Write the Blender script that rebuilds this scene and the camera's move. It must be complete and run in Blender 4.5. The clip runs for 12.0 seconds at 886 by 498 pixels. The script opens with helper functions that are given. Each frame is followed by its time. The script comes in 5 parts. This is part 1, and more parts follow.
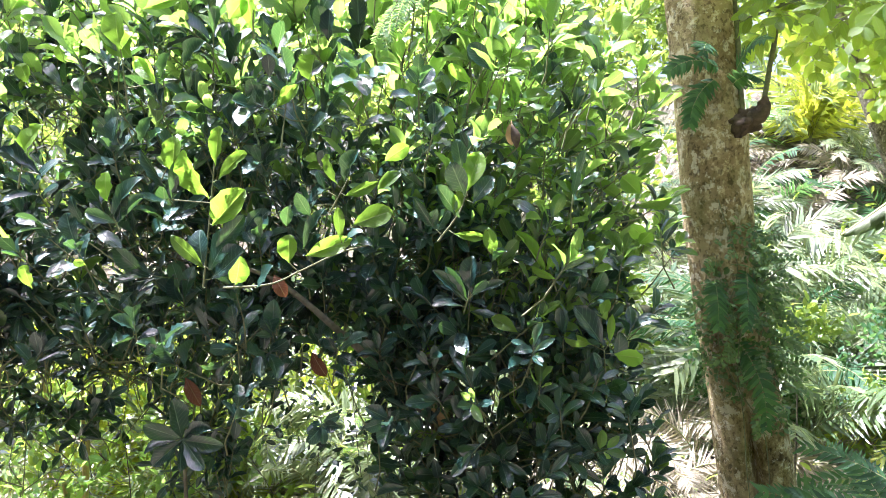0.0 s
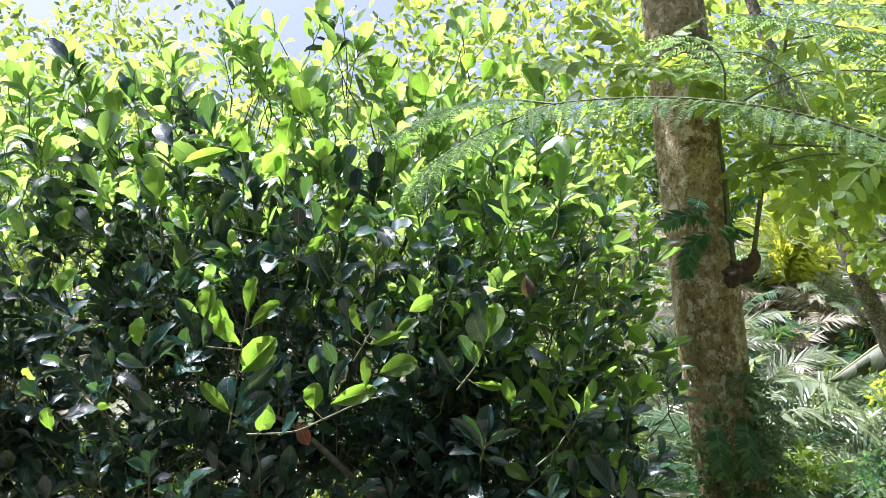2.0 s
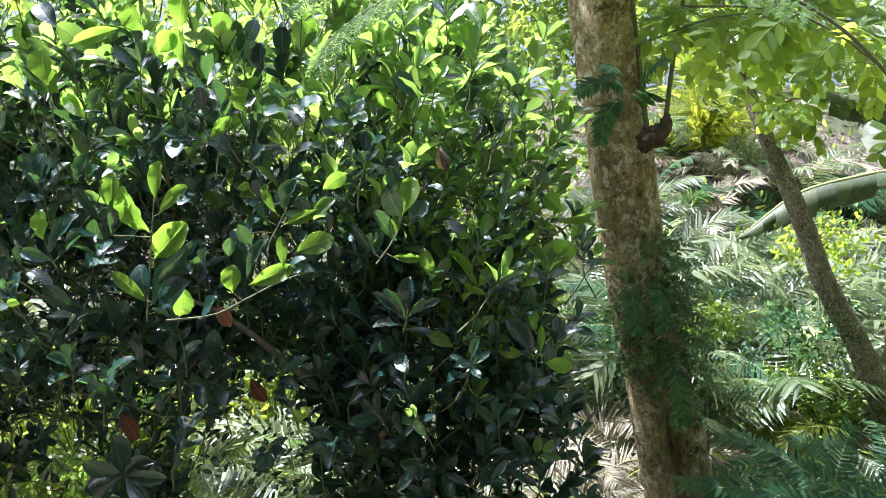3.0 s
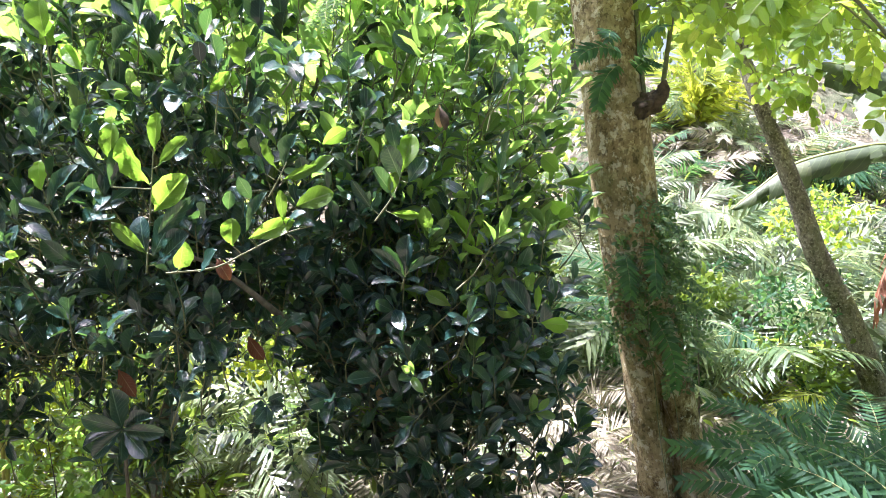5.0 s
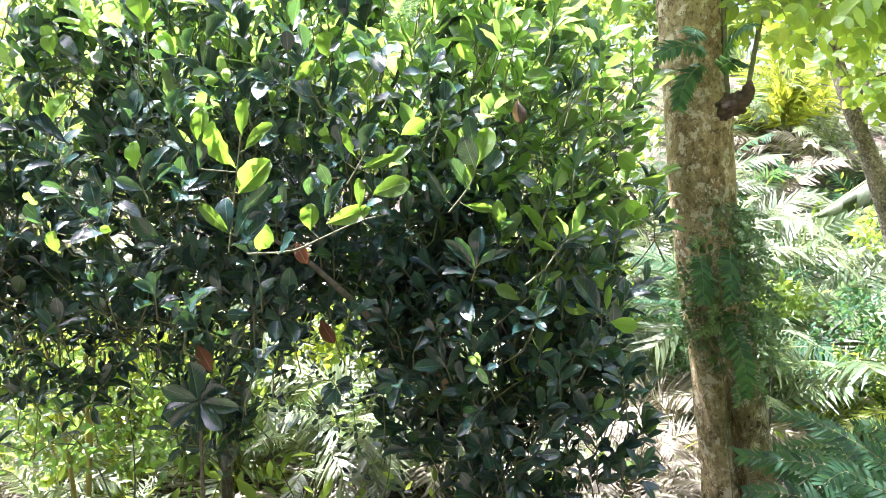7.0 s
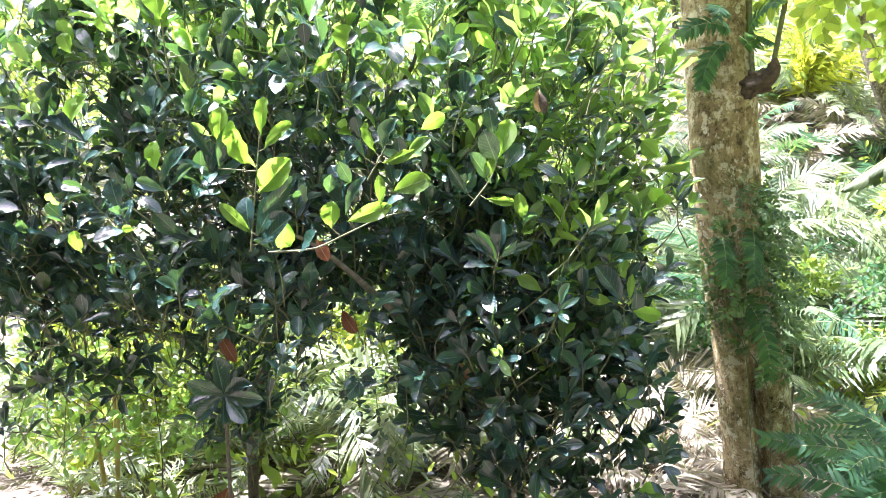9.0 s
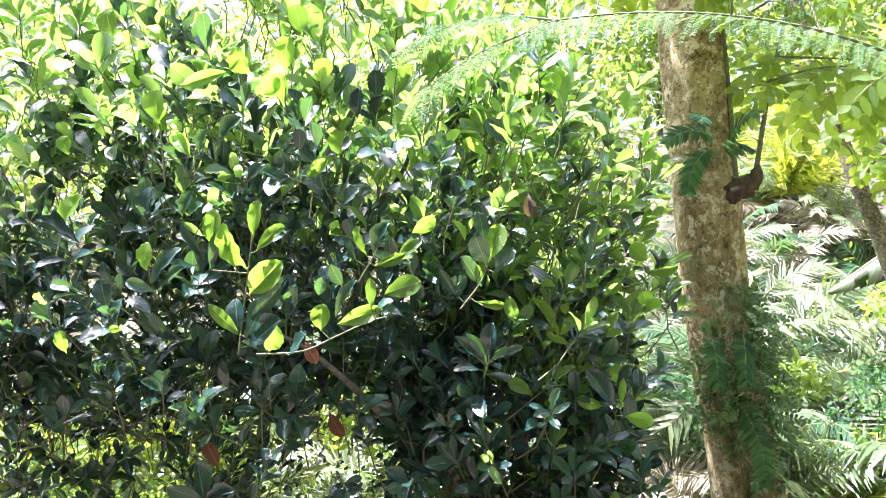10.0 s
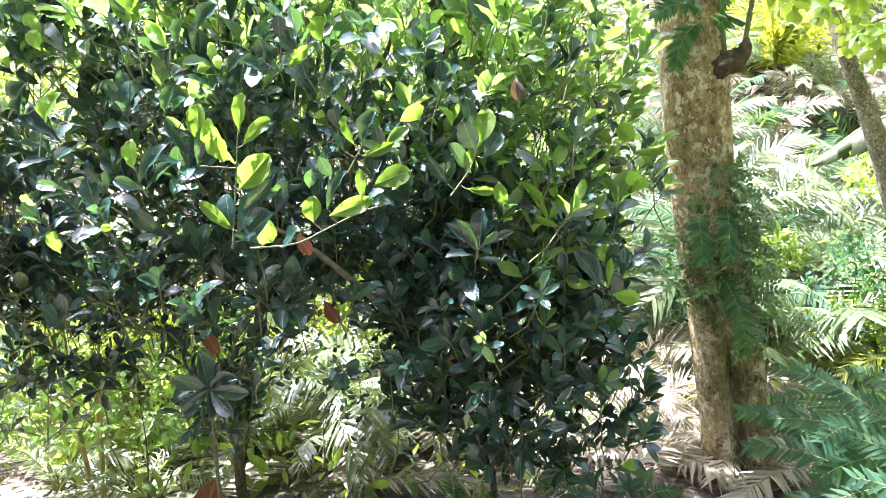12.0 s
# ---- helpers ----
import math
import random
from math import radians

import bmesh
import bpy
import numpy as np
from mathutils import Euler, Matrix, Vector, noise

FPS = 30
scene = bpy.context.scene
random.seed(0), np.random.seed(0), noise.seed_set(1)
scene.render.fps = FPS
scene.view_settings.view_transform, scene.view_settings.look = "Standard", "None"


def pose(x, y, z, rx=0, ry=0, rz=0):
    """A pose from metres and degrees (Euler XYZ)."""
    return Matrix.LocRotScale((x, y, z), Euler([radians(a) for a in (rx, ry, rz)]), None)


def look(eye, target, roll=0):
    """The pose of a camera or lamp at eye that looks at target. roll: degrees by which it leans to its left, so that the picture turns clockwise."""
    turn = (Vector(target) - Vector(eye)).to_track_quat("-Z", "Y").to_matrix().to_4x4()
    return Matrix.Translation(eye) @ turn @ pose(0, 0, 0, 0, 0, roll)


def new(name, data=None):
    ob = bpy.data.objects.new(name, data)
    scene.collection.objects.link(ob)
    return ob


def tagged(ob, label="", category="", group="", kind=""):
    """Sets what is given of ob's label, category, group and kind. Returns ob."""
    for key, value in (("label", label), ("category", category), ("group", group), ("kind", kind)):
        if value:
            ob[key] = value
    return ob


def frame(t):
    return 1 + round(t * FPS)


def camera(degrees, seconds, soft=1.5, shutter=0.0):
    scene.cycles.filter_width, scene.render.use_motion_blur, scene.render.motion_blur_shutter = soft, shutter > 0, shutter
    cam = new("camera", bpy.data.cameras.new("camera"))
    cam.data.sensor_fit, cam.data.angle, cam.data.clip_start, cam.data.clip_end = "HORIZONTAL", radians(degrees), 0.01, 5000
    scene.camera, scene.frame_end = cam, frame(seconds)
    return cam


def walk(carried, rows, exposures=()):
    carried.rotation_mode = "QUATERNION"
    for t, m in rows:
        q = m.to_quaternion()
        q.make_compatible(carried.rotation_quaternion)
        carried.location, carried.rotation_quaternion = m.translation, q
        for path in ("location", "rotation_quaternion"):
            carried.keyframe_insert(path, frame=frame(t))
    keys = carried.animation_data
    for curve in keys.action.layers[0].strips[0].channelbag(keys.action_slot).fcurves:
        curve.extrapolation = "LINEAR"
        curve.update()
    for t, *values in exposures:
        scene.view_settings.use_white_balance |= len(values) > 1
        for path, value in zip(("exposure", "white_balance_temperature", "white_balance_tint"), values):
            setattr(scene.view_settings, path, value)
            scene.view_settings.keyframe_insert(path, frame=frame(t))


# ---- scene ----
cam = camera(60.0, 12.0, 0.6)
PATH = [
    (0, (0.132, 0.128, 1.536), (0.053, 2.124, 1.436), 0.4),
    (0.5, (0.075, 0.099, 1.568), (0.027, 2.094, 1.426), 2.2),
    (0.8, (0.059, 0.066, 1.56), (-0.025, 2.062, 1.452), 2.1),
    (1, (0.05, 0.047, 1.554), (0.059, 2.044, 1.455), 1.0),
    (1.5, (0.004, 0.002, 1.554), (0.093, 1.994, 1.707), 0.5),
    (2, (-0.018, 0.021, 1.605), (-0.04, 2.007, 1.838), 1.5),
    (2.5, (0.006, 0.057, 1.605), (0.174, 2.046, 1.736), 0.4),
    (3, (0.038, 0.02, 1.571), (0.194, 2.013, 1.502), -1.8),
    (4.8, (0.01, 0.009, 1.501), (0.218, 1.994, 1.365), -1.3),
    (5, (0.009, 0.009, 1.498), (0.186, 1.997, 1.373), -1.3),
    (5.5, (0.002, 0.01, 1.486), (0.141, 2.004, 1.409), 0.2),
    (6, (0.01, 0.009, 1.501), (0.004, 2.007, 1.407), -1.6),
    (6.5, (0.011, 0.001, 1.486), (0.006, 2.0, 1.408), -0.3),
    (7, (-0.002, -0.019, 1.492), (-0.005, 1.976, 1.353), 1.0),
    (7.5, (-0.002, 0.005, 1.476), (-0.014, 2.001, 1.351), 0.2),
    (7.7, (-0.002, 0.01, 1.474), (-0.036, 2.003, 1.303), -0.4),
    (9.3, (-0.022, 0.006, 1.609), (-0.064, 1.993, 1.38), 0.4),
    (9.5, (-0.022, 0.006, 1.613), (-0.038, 1.999, 1.45), 0.6),
    (10, (-0.023, 0.006, 1.623), (-0.044, 2.006, 1.637), 0.8),
    (10.5, (-0.044, -0.017, 1.631), (-0.15, 1.98, 1.62), 1.8),
    (11, (-0.061, 0.004, 1.652), (0.053, 1.995, 1.505), 1.0),
    (11.3, (-0.065, 0.005, 1.652), (0.154, 1.986, 1.482), 0.9),
    (11.5, (-0.066, 0.005, 1.651), (0.131, 1.987, 1.469), 0.4),
    (12, (-0.044, -0.004, 1.645), (-0.024, 1.974, 1.352), -1.0),
]
EXPOSURES = [
    (0.0, 2.72, 5600, 28), (0.5, 2.77, 5600, 28), (1.0, 2.82, 5600, 28), (1.5, 2.42, 5600, 27), (2.0, 1.63, 5550, 24), (2.5, 1.6, 5550, 22), (3.0, 1.78, 5500, 22),
    (3.2, 1.85, 5500, 24), (5.0, 2.42, 5600, 29), (5.5, 2.52, 5600, 29), (6.0, 2.77, 5600, 29), (7.5, 2.82, 5600, 29), (9.5, 3.07, 5600, 30), (10.5, 2.57, 5700, 29), (11.0, 2.72, 5600, 29), (11.5, 2.92, 5600, 30), (12.0, 3.07, 5600, 30)]
walk(cam, [(t, look(eye, target, roll)) for t, eye, target, roll in PATH], EXPOSURES)

# ---- world, sun, exposure ----
SUN_TO = Vector((-0.34, 0.12, 0.93)).normalized()
sun_el = math.asin(SUN_TO.z)
sun_az = math.atan2(SUN_TO.x, SUN_TO.y)
world = bpy.data.worlds.new("sky")
scene.world = world
world.use_nodes = True
wn = world.node_tree
sky = wn.nodes.new("ShaderNodeTexSky")
sky.sky_type, sky.sun_disc = "NISHITA", False
sky.sun_elevation, sky.sun_rotation = sun_el, sun_az
sky.dust_density = 8.0
wn.nodes["Background"].inputs["Strength"].default_value = 0.08
wn.links.new(sky.outputs["Color"], wn.nodes["Background"].inputs["Color"])
sun_data = bpy.data.lights.new("sun", "SUN")
sun_data.energy, sun_data.angle, sun_data.color = 5.0, radians(0.6), (1.0, 0.95, 0.86)
sun = new("sun", sun_data)
sun.matrix_world = look((0, 0, 0), -SUN_TO)


# ---- materials ----
class Mat:
    """A node material with a short way to add and join nodes."""

    def __init__(self, name):
        self.m = bpy.data.materials.new(name)
        self.m.use_nodes = True
        self.t = self.m.node_tree
        self.t.nodes.clear()
        self.out = self.t.nodes.new("ShaderNodeOutputMaterial")

    def n(self, kind, **inputs):
        node = self.t.nodes.new("ShaderNode" + kind)
        for key, value in inputs.items():
            self.set(node.inputs[key.replace("_", " ")], value)
        return node

    def set(self, socket, value):
        if isinstance(value, bpy.types.NodeSocket):
            self.t.links.new(value, socket)
        else:
            socket.default_value = value

    def math(self, op, a, b=0.0, c=0.0):
        node = self.t.nodes.new("ShaderNodeMath")
        node.operation = op
        for socket, value in zip(node.inputs, (a, b, c)):
            self.set(socket, value)
        return node.outputs[0]

    def mix(self, fac, a, b, blend="MIX"):
        node = self.t.nodes.new("ShaderNodeMix")
        node.data_type, node.blend_type = "RGBA", blend
        self.set(node.inputs[0], fac)
        self.set(node.inputs[6], a)
        self.set(node.inputs[7], b)
        return node.outputs[2]

    def ramp(self, fac, *stops):
        node = self.t.nodes.new("ShaderNodeValToRGB")
        els = node.color_ramp.elements
        while len(els) < len(stops):
            els.new(0.5)
        for el, (at, col) in zip(els, stops):
            el.position, el.color = at, (*col, 1) if len(col) == 3 else col
        self.set(node.inputs[0], fac)
        return node.outputs[0]

    def noise(self, scale, detail=4.0, rough=0.55, vector=None):
        node = self.n("TexNoise", Scale=scale, Detail=detail, Roughness=rough)
        self.set(node.inputs["Vector"], vector or self.n("TexCoord").outputs["Object"])
        return node.outputs[0]

    def bump(self, height, strength, distance):
        return self.n("Bump", Height=height, Strength=strength, Distance=distance).outputs[0]

    def random(self):
        a = self.n("ObjectInfo").outputs["Random"]
        b = self.n("NewGeometry").outputs["Random Per Island"]
        return self.math("FRACT", self.math("ADD", a, self.math("MULTIPLY", b, 7.31)))

    def done(self, shader):
        self.t.links.new(shader, self.out.inputs["Surface"])
        return self.m


def rgb(r, g, b):
    return (r, g, b, 1.0)


def leaf_material(name, dark, mid, young, glow, through_share=0.35, rough=0.36, veins=True, vein_colour=(0.16, 0.24, 0.08), spec=0.5, coat=0.0):
    """Leaf blade: dark to young by leaf, pale midrib and side veins, light shining through."""
    m = Mat(name)
    r = m.random()
    uv = m.n("TexCoord").outputs["UV"]
    sep = m.n("SeparateXYZ", Vector=uv)
    u, v = sep.outputs[0], sep.outputs[1]
    base = m.ramp(r, (0.0, dark), (0.55, mid), (0.82, mid), (1.0, young))
    glow_c = m.ramp(r, (0.0, tuple(0.55 * c for c in glow)), (0.6, tuple(0.85 * c for c in glow)), (1.0, glow))
    blotch = m.noise(35.0, 3.0)
    base = m.mix(m.math("MULTIPLY", blotch, 0.5), base, m.mix(1.0, base, rgb(0.62, 0.7, 0.6), "MULTIPLY"))
    across = m.math("ABSOLUTE", m.math("SUBTRACT", u, 0.5))
    height = blotch
    if veins:
        rib = m.math("SUBTRACT", 1.0, m.math("MULTIPLY", across, 25.0))
        rib = m.math("MAXIMUM", rib, 0.0)
        slant = m.math("FRACT", m.math("MULTIPLY", m.math("SUBTRACT", v, m.math("MULTIPLY", across, 0.55)), 9.0))
        side = m.math("MAXIMUM", m.math("SUBTRACT", 1.0, m.math("MULTIPLY", m.math("ABSOLUTE", m.math("SUBTRACT", slant, 0.5)), 12.0)), 0.0)
        vein = m.math("MAXIMUM", rib, m.math("MULTIPLY", side, 0.45))
        base = m.mix(m.math("MULTIPLY", vein, 0.75), base, rgb(*vein_colour))
        glow_c = m.mix(m.math("MULTIPLY", vein, 0.35), glow_c, rgb(0.75, 0.8, 0.25))
        height = m.math("SUBTRACT", m.math("MULTIPLY", blotch, 0.4), vein)
    normal = m.bump(height, 0.35, 0.004)
    p = m.n("BsdfPrincipled", Base_Color=base, Roughness=m.math("MULTIPLY_ADD", blotch, 0.25, rough - 0.1), Normal=normal)
    p.inputs["Specular IOR Level"].default_value = spec
    p.inputs["Coat Weight"].default_value, p.inputs["Coat Roughness"].default_value = coat, 0.08
    t = m.n("BsdfTranslucent", Color=glow_c, Normal=normal)
    share = m.math("MULTIPLY_ADD", r, 0.2, through_share - 0.1)
    mixed = m.n("MixShader", Fac=share)
    m.t.links.new(p.outputs[0], mixed.inputs[1])
    m.t.links.new(t.outputs[0], mixed.inputs[2])
    return m.done(mixed.outputs[0])


M_LEAF = leaf_material("broad_leaf", (0.008, 0.034, 0.033), (0.016, 0.058, 0.052), (0.035, 0.095, 0.06), (0.2, 0.46, 0.07), 0.1, 0.3, vein_colour=(0.16, 0.26, 0.2), spec=0.6, coat=0.7)
M_YOUNG = leaf_material("young_leaf", (0.018, 0.055, 0.026), (0.03, 0.085, 0.03), (0.07, 0.14, 0.036), (0.5, 0.84, 0.12), 0.46, 0.3, spec=0.7, coat=0.5)
M_SHOOT = leaf_material("shoot_leaf", (0.08, 0.15, 0.025), (0.11, 0.19, 0.03), (0.13, 0.23, 0.04), (0.46, 0.86, 0.06), 0.45, 0.32)
M_SMALL = leaf_material("small_leaf", (0.04, 0.085, 0.02), (0.08, 0.15, 0.03), (0.16, 0.22, 0.04), (0.56, 0.76, 0.1), 0.42, 0.4, veins=False)
M_PALM = leaf_material("palm_leaflet", (0.05, 0.09, 0.04), (0.09, 0.14, 0.06), (0.22, 0.25, 0.15), (0.45, 0.58, 0.2), 0.28, 0.28, veins=False, spec=0.9)
M_YPALM = leaf_material("yellow_palm_leaflet", (0.14, 0.2, 0.03), (0.2, 0.27, 0.04), (0.3, 0.34, 0.05), (0.9, 0.96, 0.08), 0.55, 0.36, veins=False)
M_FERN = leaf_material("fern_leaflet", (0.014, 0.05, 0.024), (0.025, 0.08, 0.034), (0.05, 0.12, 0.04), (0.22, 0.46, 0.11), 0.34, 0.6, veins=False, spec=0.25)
M_CREEPER = leaf_material("creeper_leaflet", (0.045, 0.105, 0.045), (0.08, 0.15, 0.06), (0.13, 0.2, 0.08), (0.3, 0.5, 0.12), 0.3, 0.5, veins=False)
M_FEATHER = leaf_material("feathery_leaflet", (0.035, 0.09, 0.03), (0.05, 0.12, 0.035), (0.1, 0.16, 0.04), (0.34, 0.58, 0.13), 0.38, 0.7, veins=False, spec=0.2)
M_SPRAY = leaf_material("spray_leaflet", (0.05, 0.11, 0.025), (0.08, 0.16, 0.03), (0.14, 0.22, 0.035), (0.72, 0.92, 0.07), 0.56, 0.4)
M_BANANA = leaf_material("banana_leaf", (0.055, 0.075, 0.04), (0.075, 0.1, 0.05), (0.12, 0.13, 0.07), (0.2, 0.32, 0.1), 0.2, 0.55)
M_DEAD = leaf_material("dead_leaf", (0.13, 0.045, 0.025), (0.22, 0.08, 0.04), (0.3, 0.13, 0.07), (0.5, 0.15, 0.05), 0.25, 0.6, vein_colour=(0.4, 0.25, 0.15))
M_HUSK = leaf_material("dry_husk", (0.3, 0.2, 0.1), (0.36, 0.25, 0.13), (0.42, 0.3, 0.17), (0.4, 0.25, 0.1), 0.15, 0.6, vein_colour=(0.08, 0.05, 0.03))
M_STRAW = leaf_material("straw_leaflet", (0.15, 0.128, 0.08), (0.3, 0.272, 0.2), (0.45, 0.42, 0.33), (0.5, 0.4, 0.2), 0.2, 0.6, veins=False)


def stem_material(name, a, b, scale=60.0, rough=0.75):
    m = Mat(name)
    f = m.noise(scale, 5.0, 0.6)
    col = m.ramp(f, (0.3, a), (0.7, b))
    p = m.n("BsdfPrincipled", Base_Color=col, Roughness=rough, Normal=m.bump(f, 0.4, 0.004))
    return m.done(p.outputs[0])


M_TWIG = stem_material("green_twig", (0.085, 0.1, 0.045), (0.19, 0.2, 0.1))
M_LIMB = stem_material("limb_bark", (0.045, 0.042, 0.03), (0.15, 0.135, 0.1), 40.0)
M_STUB = stem_material("rotten_stub_wood", (0.02, 0.014, 0.01), (0.12, 0.085, 0.055), 30.0, 0.9)
M_RACHIS = stem_material("leaf_stalk", (0.18, 0.2, 0.07), (0.3, 0.32, 0.12))
M_YSTEM = stem_material("yellow_stem", (0.3, 0.26, 0.07), (0.45, 0.38, 0.12), 30.0)


def bark_material(name, dark, mid, pale, lichen, spot_scale=14.0):
    """Smooth tropical bark: mottled plates, pale lichen patches, dark pits, moss tint."""
    m = Mat(name)
    co = m.n("TexCoord").outputs["Object"]
    flat = m.n("Mapping", Vector=co, Scale=(1.0, 1.0, 0.8)).outputs[0]
    big = m.noise(5.0, 5.0, 0.6, flat)
    mid_n = m.noise(21.0, 8.0, 0.72, flat)
    fine = m.noise(120.0, 4.0, 0.6, co)
    vor = m.n("TexVoronoi", Scale=30.0)
    m.set(vor.inputs["Vector"], flat)
    col = m.ramp(mid_n, (0.38, dark), (0.46, mid), (0.53, mid), (0.6, pale))
    col = m.mix(m.ramp(big, (0.46, (0, 0, 0)), (0.58, (0.55, 0.55, 0.55))), col, rgb(*pale))
    spots = m.ramp(m.noise(spot_scale, 5.0, 0.7, co), (0.54, (0, 0, 0)), (0.58, (1, 1, 1)))
    col = m.mix(m.math("MULTIPLY", spots, 0.72), col, rgb(*lichen))
    pits = m.ramp(m.noise(48.0, 3.0, 0.6, flat), (0.55, (0, 0, 0)), (0.61, (1, 1, 1)))
    col = m.mix(m.math("MULTIPLY", pits, 0.5), col, rgb(*(0.5 * c for c in dark)))
    moss = m.ramp(m.noise(3.2, 4.0, 0.6, co), (0.52, (0, 0, 0)), (0.68, (0.5, 0.5, 0.5)))
    col = m.mix(moss, col, rgb(0.10, 0.12, 0.03))
    h = m.math("ADD", m.math("MULTIPLY", mid_n, 0.8), m.math("MULTIPLY", fine, 0.35))
    h = m.math("SUBTRACT", h, m.math("MULTIPLY", pits, 0.5))
    h = m.math("ADD", h, m.math("MULTIPLY", vor.outputs[0], 0.3))
    p = m.n("BsdfPrincipled", Base_Color=col, Roughness=0.85, Normal=m.bump(h, 0.8, 0.02))
    p.inputs["Specular IOR Level"].default_value = 0.25
    return m.done(p.outputs[0])


M_BARK = bark_material("mottled_bark", (0.075, 0.052, 0.024), (0.25, 0.19, 0.092), (0.47, 0.39, 0.22), (0.68, 0.63, 0.48))
M_BARK2 = bark_material("speckled_bark", (0.045, 0.04, 0.03), (0.16, 0.14, 0.105), (0.3, 0.27, 0.21), (0.45, 0.42, 0.34), 55.0)


def ground_material():
    m = Mat("leaf_litter_soil")
    big = m.noise(0.9, 4.0)
    mid_n = m.noise(9.0, 6.0, 0.65)
    fine = m.noise(60.0, 5.0, 0.65)
    col = m.ramp(mid_n, (0.35, (0.03, 0.024, 0.016)), (0.48, (0.1, 0.08, 0.056)), (0.62, (0.24, 0.2, 0.15)))
    col = m.mix(m.ramp(big, (0.45, (0, 0, 0)), (0.65, (0.8, 0.8, 0.8))), col, rgb(0.05, 0.07, 0.025))
    h = m.math("ADD", mid_n, m.math("MULTIPLY", fine, 0.5))
    p = m.n("BsdfPrincipled", Base_Color=col, Roughness=0.9, Normal=m.bump(h, 0.9, 0.05))
    return m.done(p.outputs[0])


M_GROUND = ground_material()


# ---- mesh helpers ----
RNG = np.random.default_rng(11)


def unit(a):
    a = np.asarray(a, float)
    return a / np.maximum(np.linalg.norm(a, axis=-1, keepdims=True), 1e-9)


class Build:
    """Collects quads with texture coordinates and makes one mesh of them."""

    def __init__(self):
        self.v, self.f, self.uv, self.n = [], [], [], 0

    def add(self, v, f, uv=None):
        v = np.asarray(v, float).reshape(-1, 3)
        self.v.append(v)
        self.f.append(np.asarray(f).reshape(-1, 4) + self.n)
        self.uv.append(np.zeros((len(v), 2)) if uv is None else np.asarray(uv, float).reshape(-1, 2))
        self.n += len(v)
        return self

    def mesh(self, name, material, origin=(0, 0, 0)):
        v = np.concatenate(self.v) - np.asarray(origin, float)
        f = np.concatenate(self.f).astype(np.int32)
        uv = np.concatenate(self.uv)
        me = bpy.data.meshes.new(name)
        me.vertices.add(len(v))
        me.vertices.foreach_set("co", v.astype(np.float32).ravel())
        me.loops.add(f.size)
        me.loops.foreach_set("vertex_index", f.ravel())
        me.polygons.add(len(f))
        me.polygons.foreach_set("loop_start", np.arange(0, f.size, 4, dtype=np.int32))
        me.update(calc_edges=True)
        layer = me.uv_layers.new(name="UVMap")
        layer.data.foreach_set("uv", uv[f.ravel()].astype(np.float32).ravel())
        me.polygons.foreach_set("use_smooth", np.ones(len(f), dtype=bool))
        me.materials.append(material)
        return me


PROFILES = {
    "obovate": ((0.0, 0.1, 0.22, 0.36, 0.5, 0.64, 0.77, 0.88, 0.96, 1.0), (0.04, 0.2, 0.48, 0.75, 0.93, 1.0, 0.94, 0.73, 0.42, 0.05)),
    "oval": ((0.0, 0.14, 0.32, 0.52, 0.72, 0.88, 1.0), (0.06, 0.48, 0.86, 1.0, 0.84, 0.48, 0.05)),
    "oblong": ((0.0, 0.15, 0.6, 1.0), (0.3, 1.0, 0.85, 0.08)),
    "strip": ((0.0, 0.35, 1.0), (0.6, 1.0, 0.06)),
    "chip": ((0.0, 0.5, 1.0), (0.3, 1.0, 0.2)),
}


def leaves(b, pos, axis, normal, length, width, bend=0.15, fold=0.25, profile="obovate", wave=0.0):
    """Adds leaf blades: base, way along the blade, upper side, sizes; bend curls the tip down, fold lifts the halves."""
    pos = np.asarray(pos, float).reshape(-1, 3)
    k = len(pos)
    axis = unit(np.broadcast_to(axis, (k, 3)))
    normal = np.broadcast_to(normal, (k, 3))
    side = unit(np.cross(axis, normal))
    normal = np.cross(side, axis)
    length, width, bend, fold = (np.broadcast_to(np.asarray(a, float), (k,)) for a in (length, width, bend, fold))
    vs, ws = (np.array(p) for p in PROFILES[profile])
    rows = len(vs)
    y = vs[None, :, None] * length[:, None, None] * np.ones((1, 1, 3))
    s = np.array((-0.5, 0.0, 0.5))[None, None, :]
    x = s * ws[None, :, None] * width[:, None, None]
    z = fold[:, None, None] * np.abs(x) - bend[:, None, None] * length[:, None, None] * (vs ** 2)[None, :, None]
    if wave:
        z = z + wave * width[:, None, None] * RNG.normal(0, 1, (k, rows, 3)) * (np.abs(s) + 0.1)
    v = pos[:, None, None] + x[..., None] * side[:, None, None] + y[..., None] * axis[:, None, None] + z[..., None] * normal[:, None, None]
    q = np.array([(r * 3 + c, r * 3 + c + 1, (r + 1) * 3 + c + 1, (r + 1) * 3 + c) for r in range(rows - 1) for c in range(2)])
    f = q[None] + (np.arange(k) * rows * 3)[:, None, None]
    uv = np.stack(np.broadcast_arrays((s + 0.5), vs[None, :, None]), -1)
    b.add(v, f, np.broadcast_to(uv, (k, rows, 3, 2)))


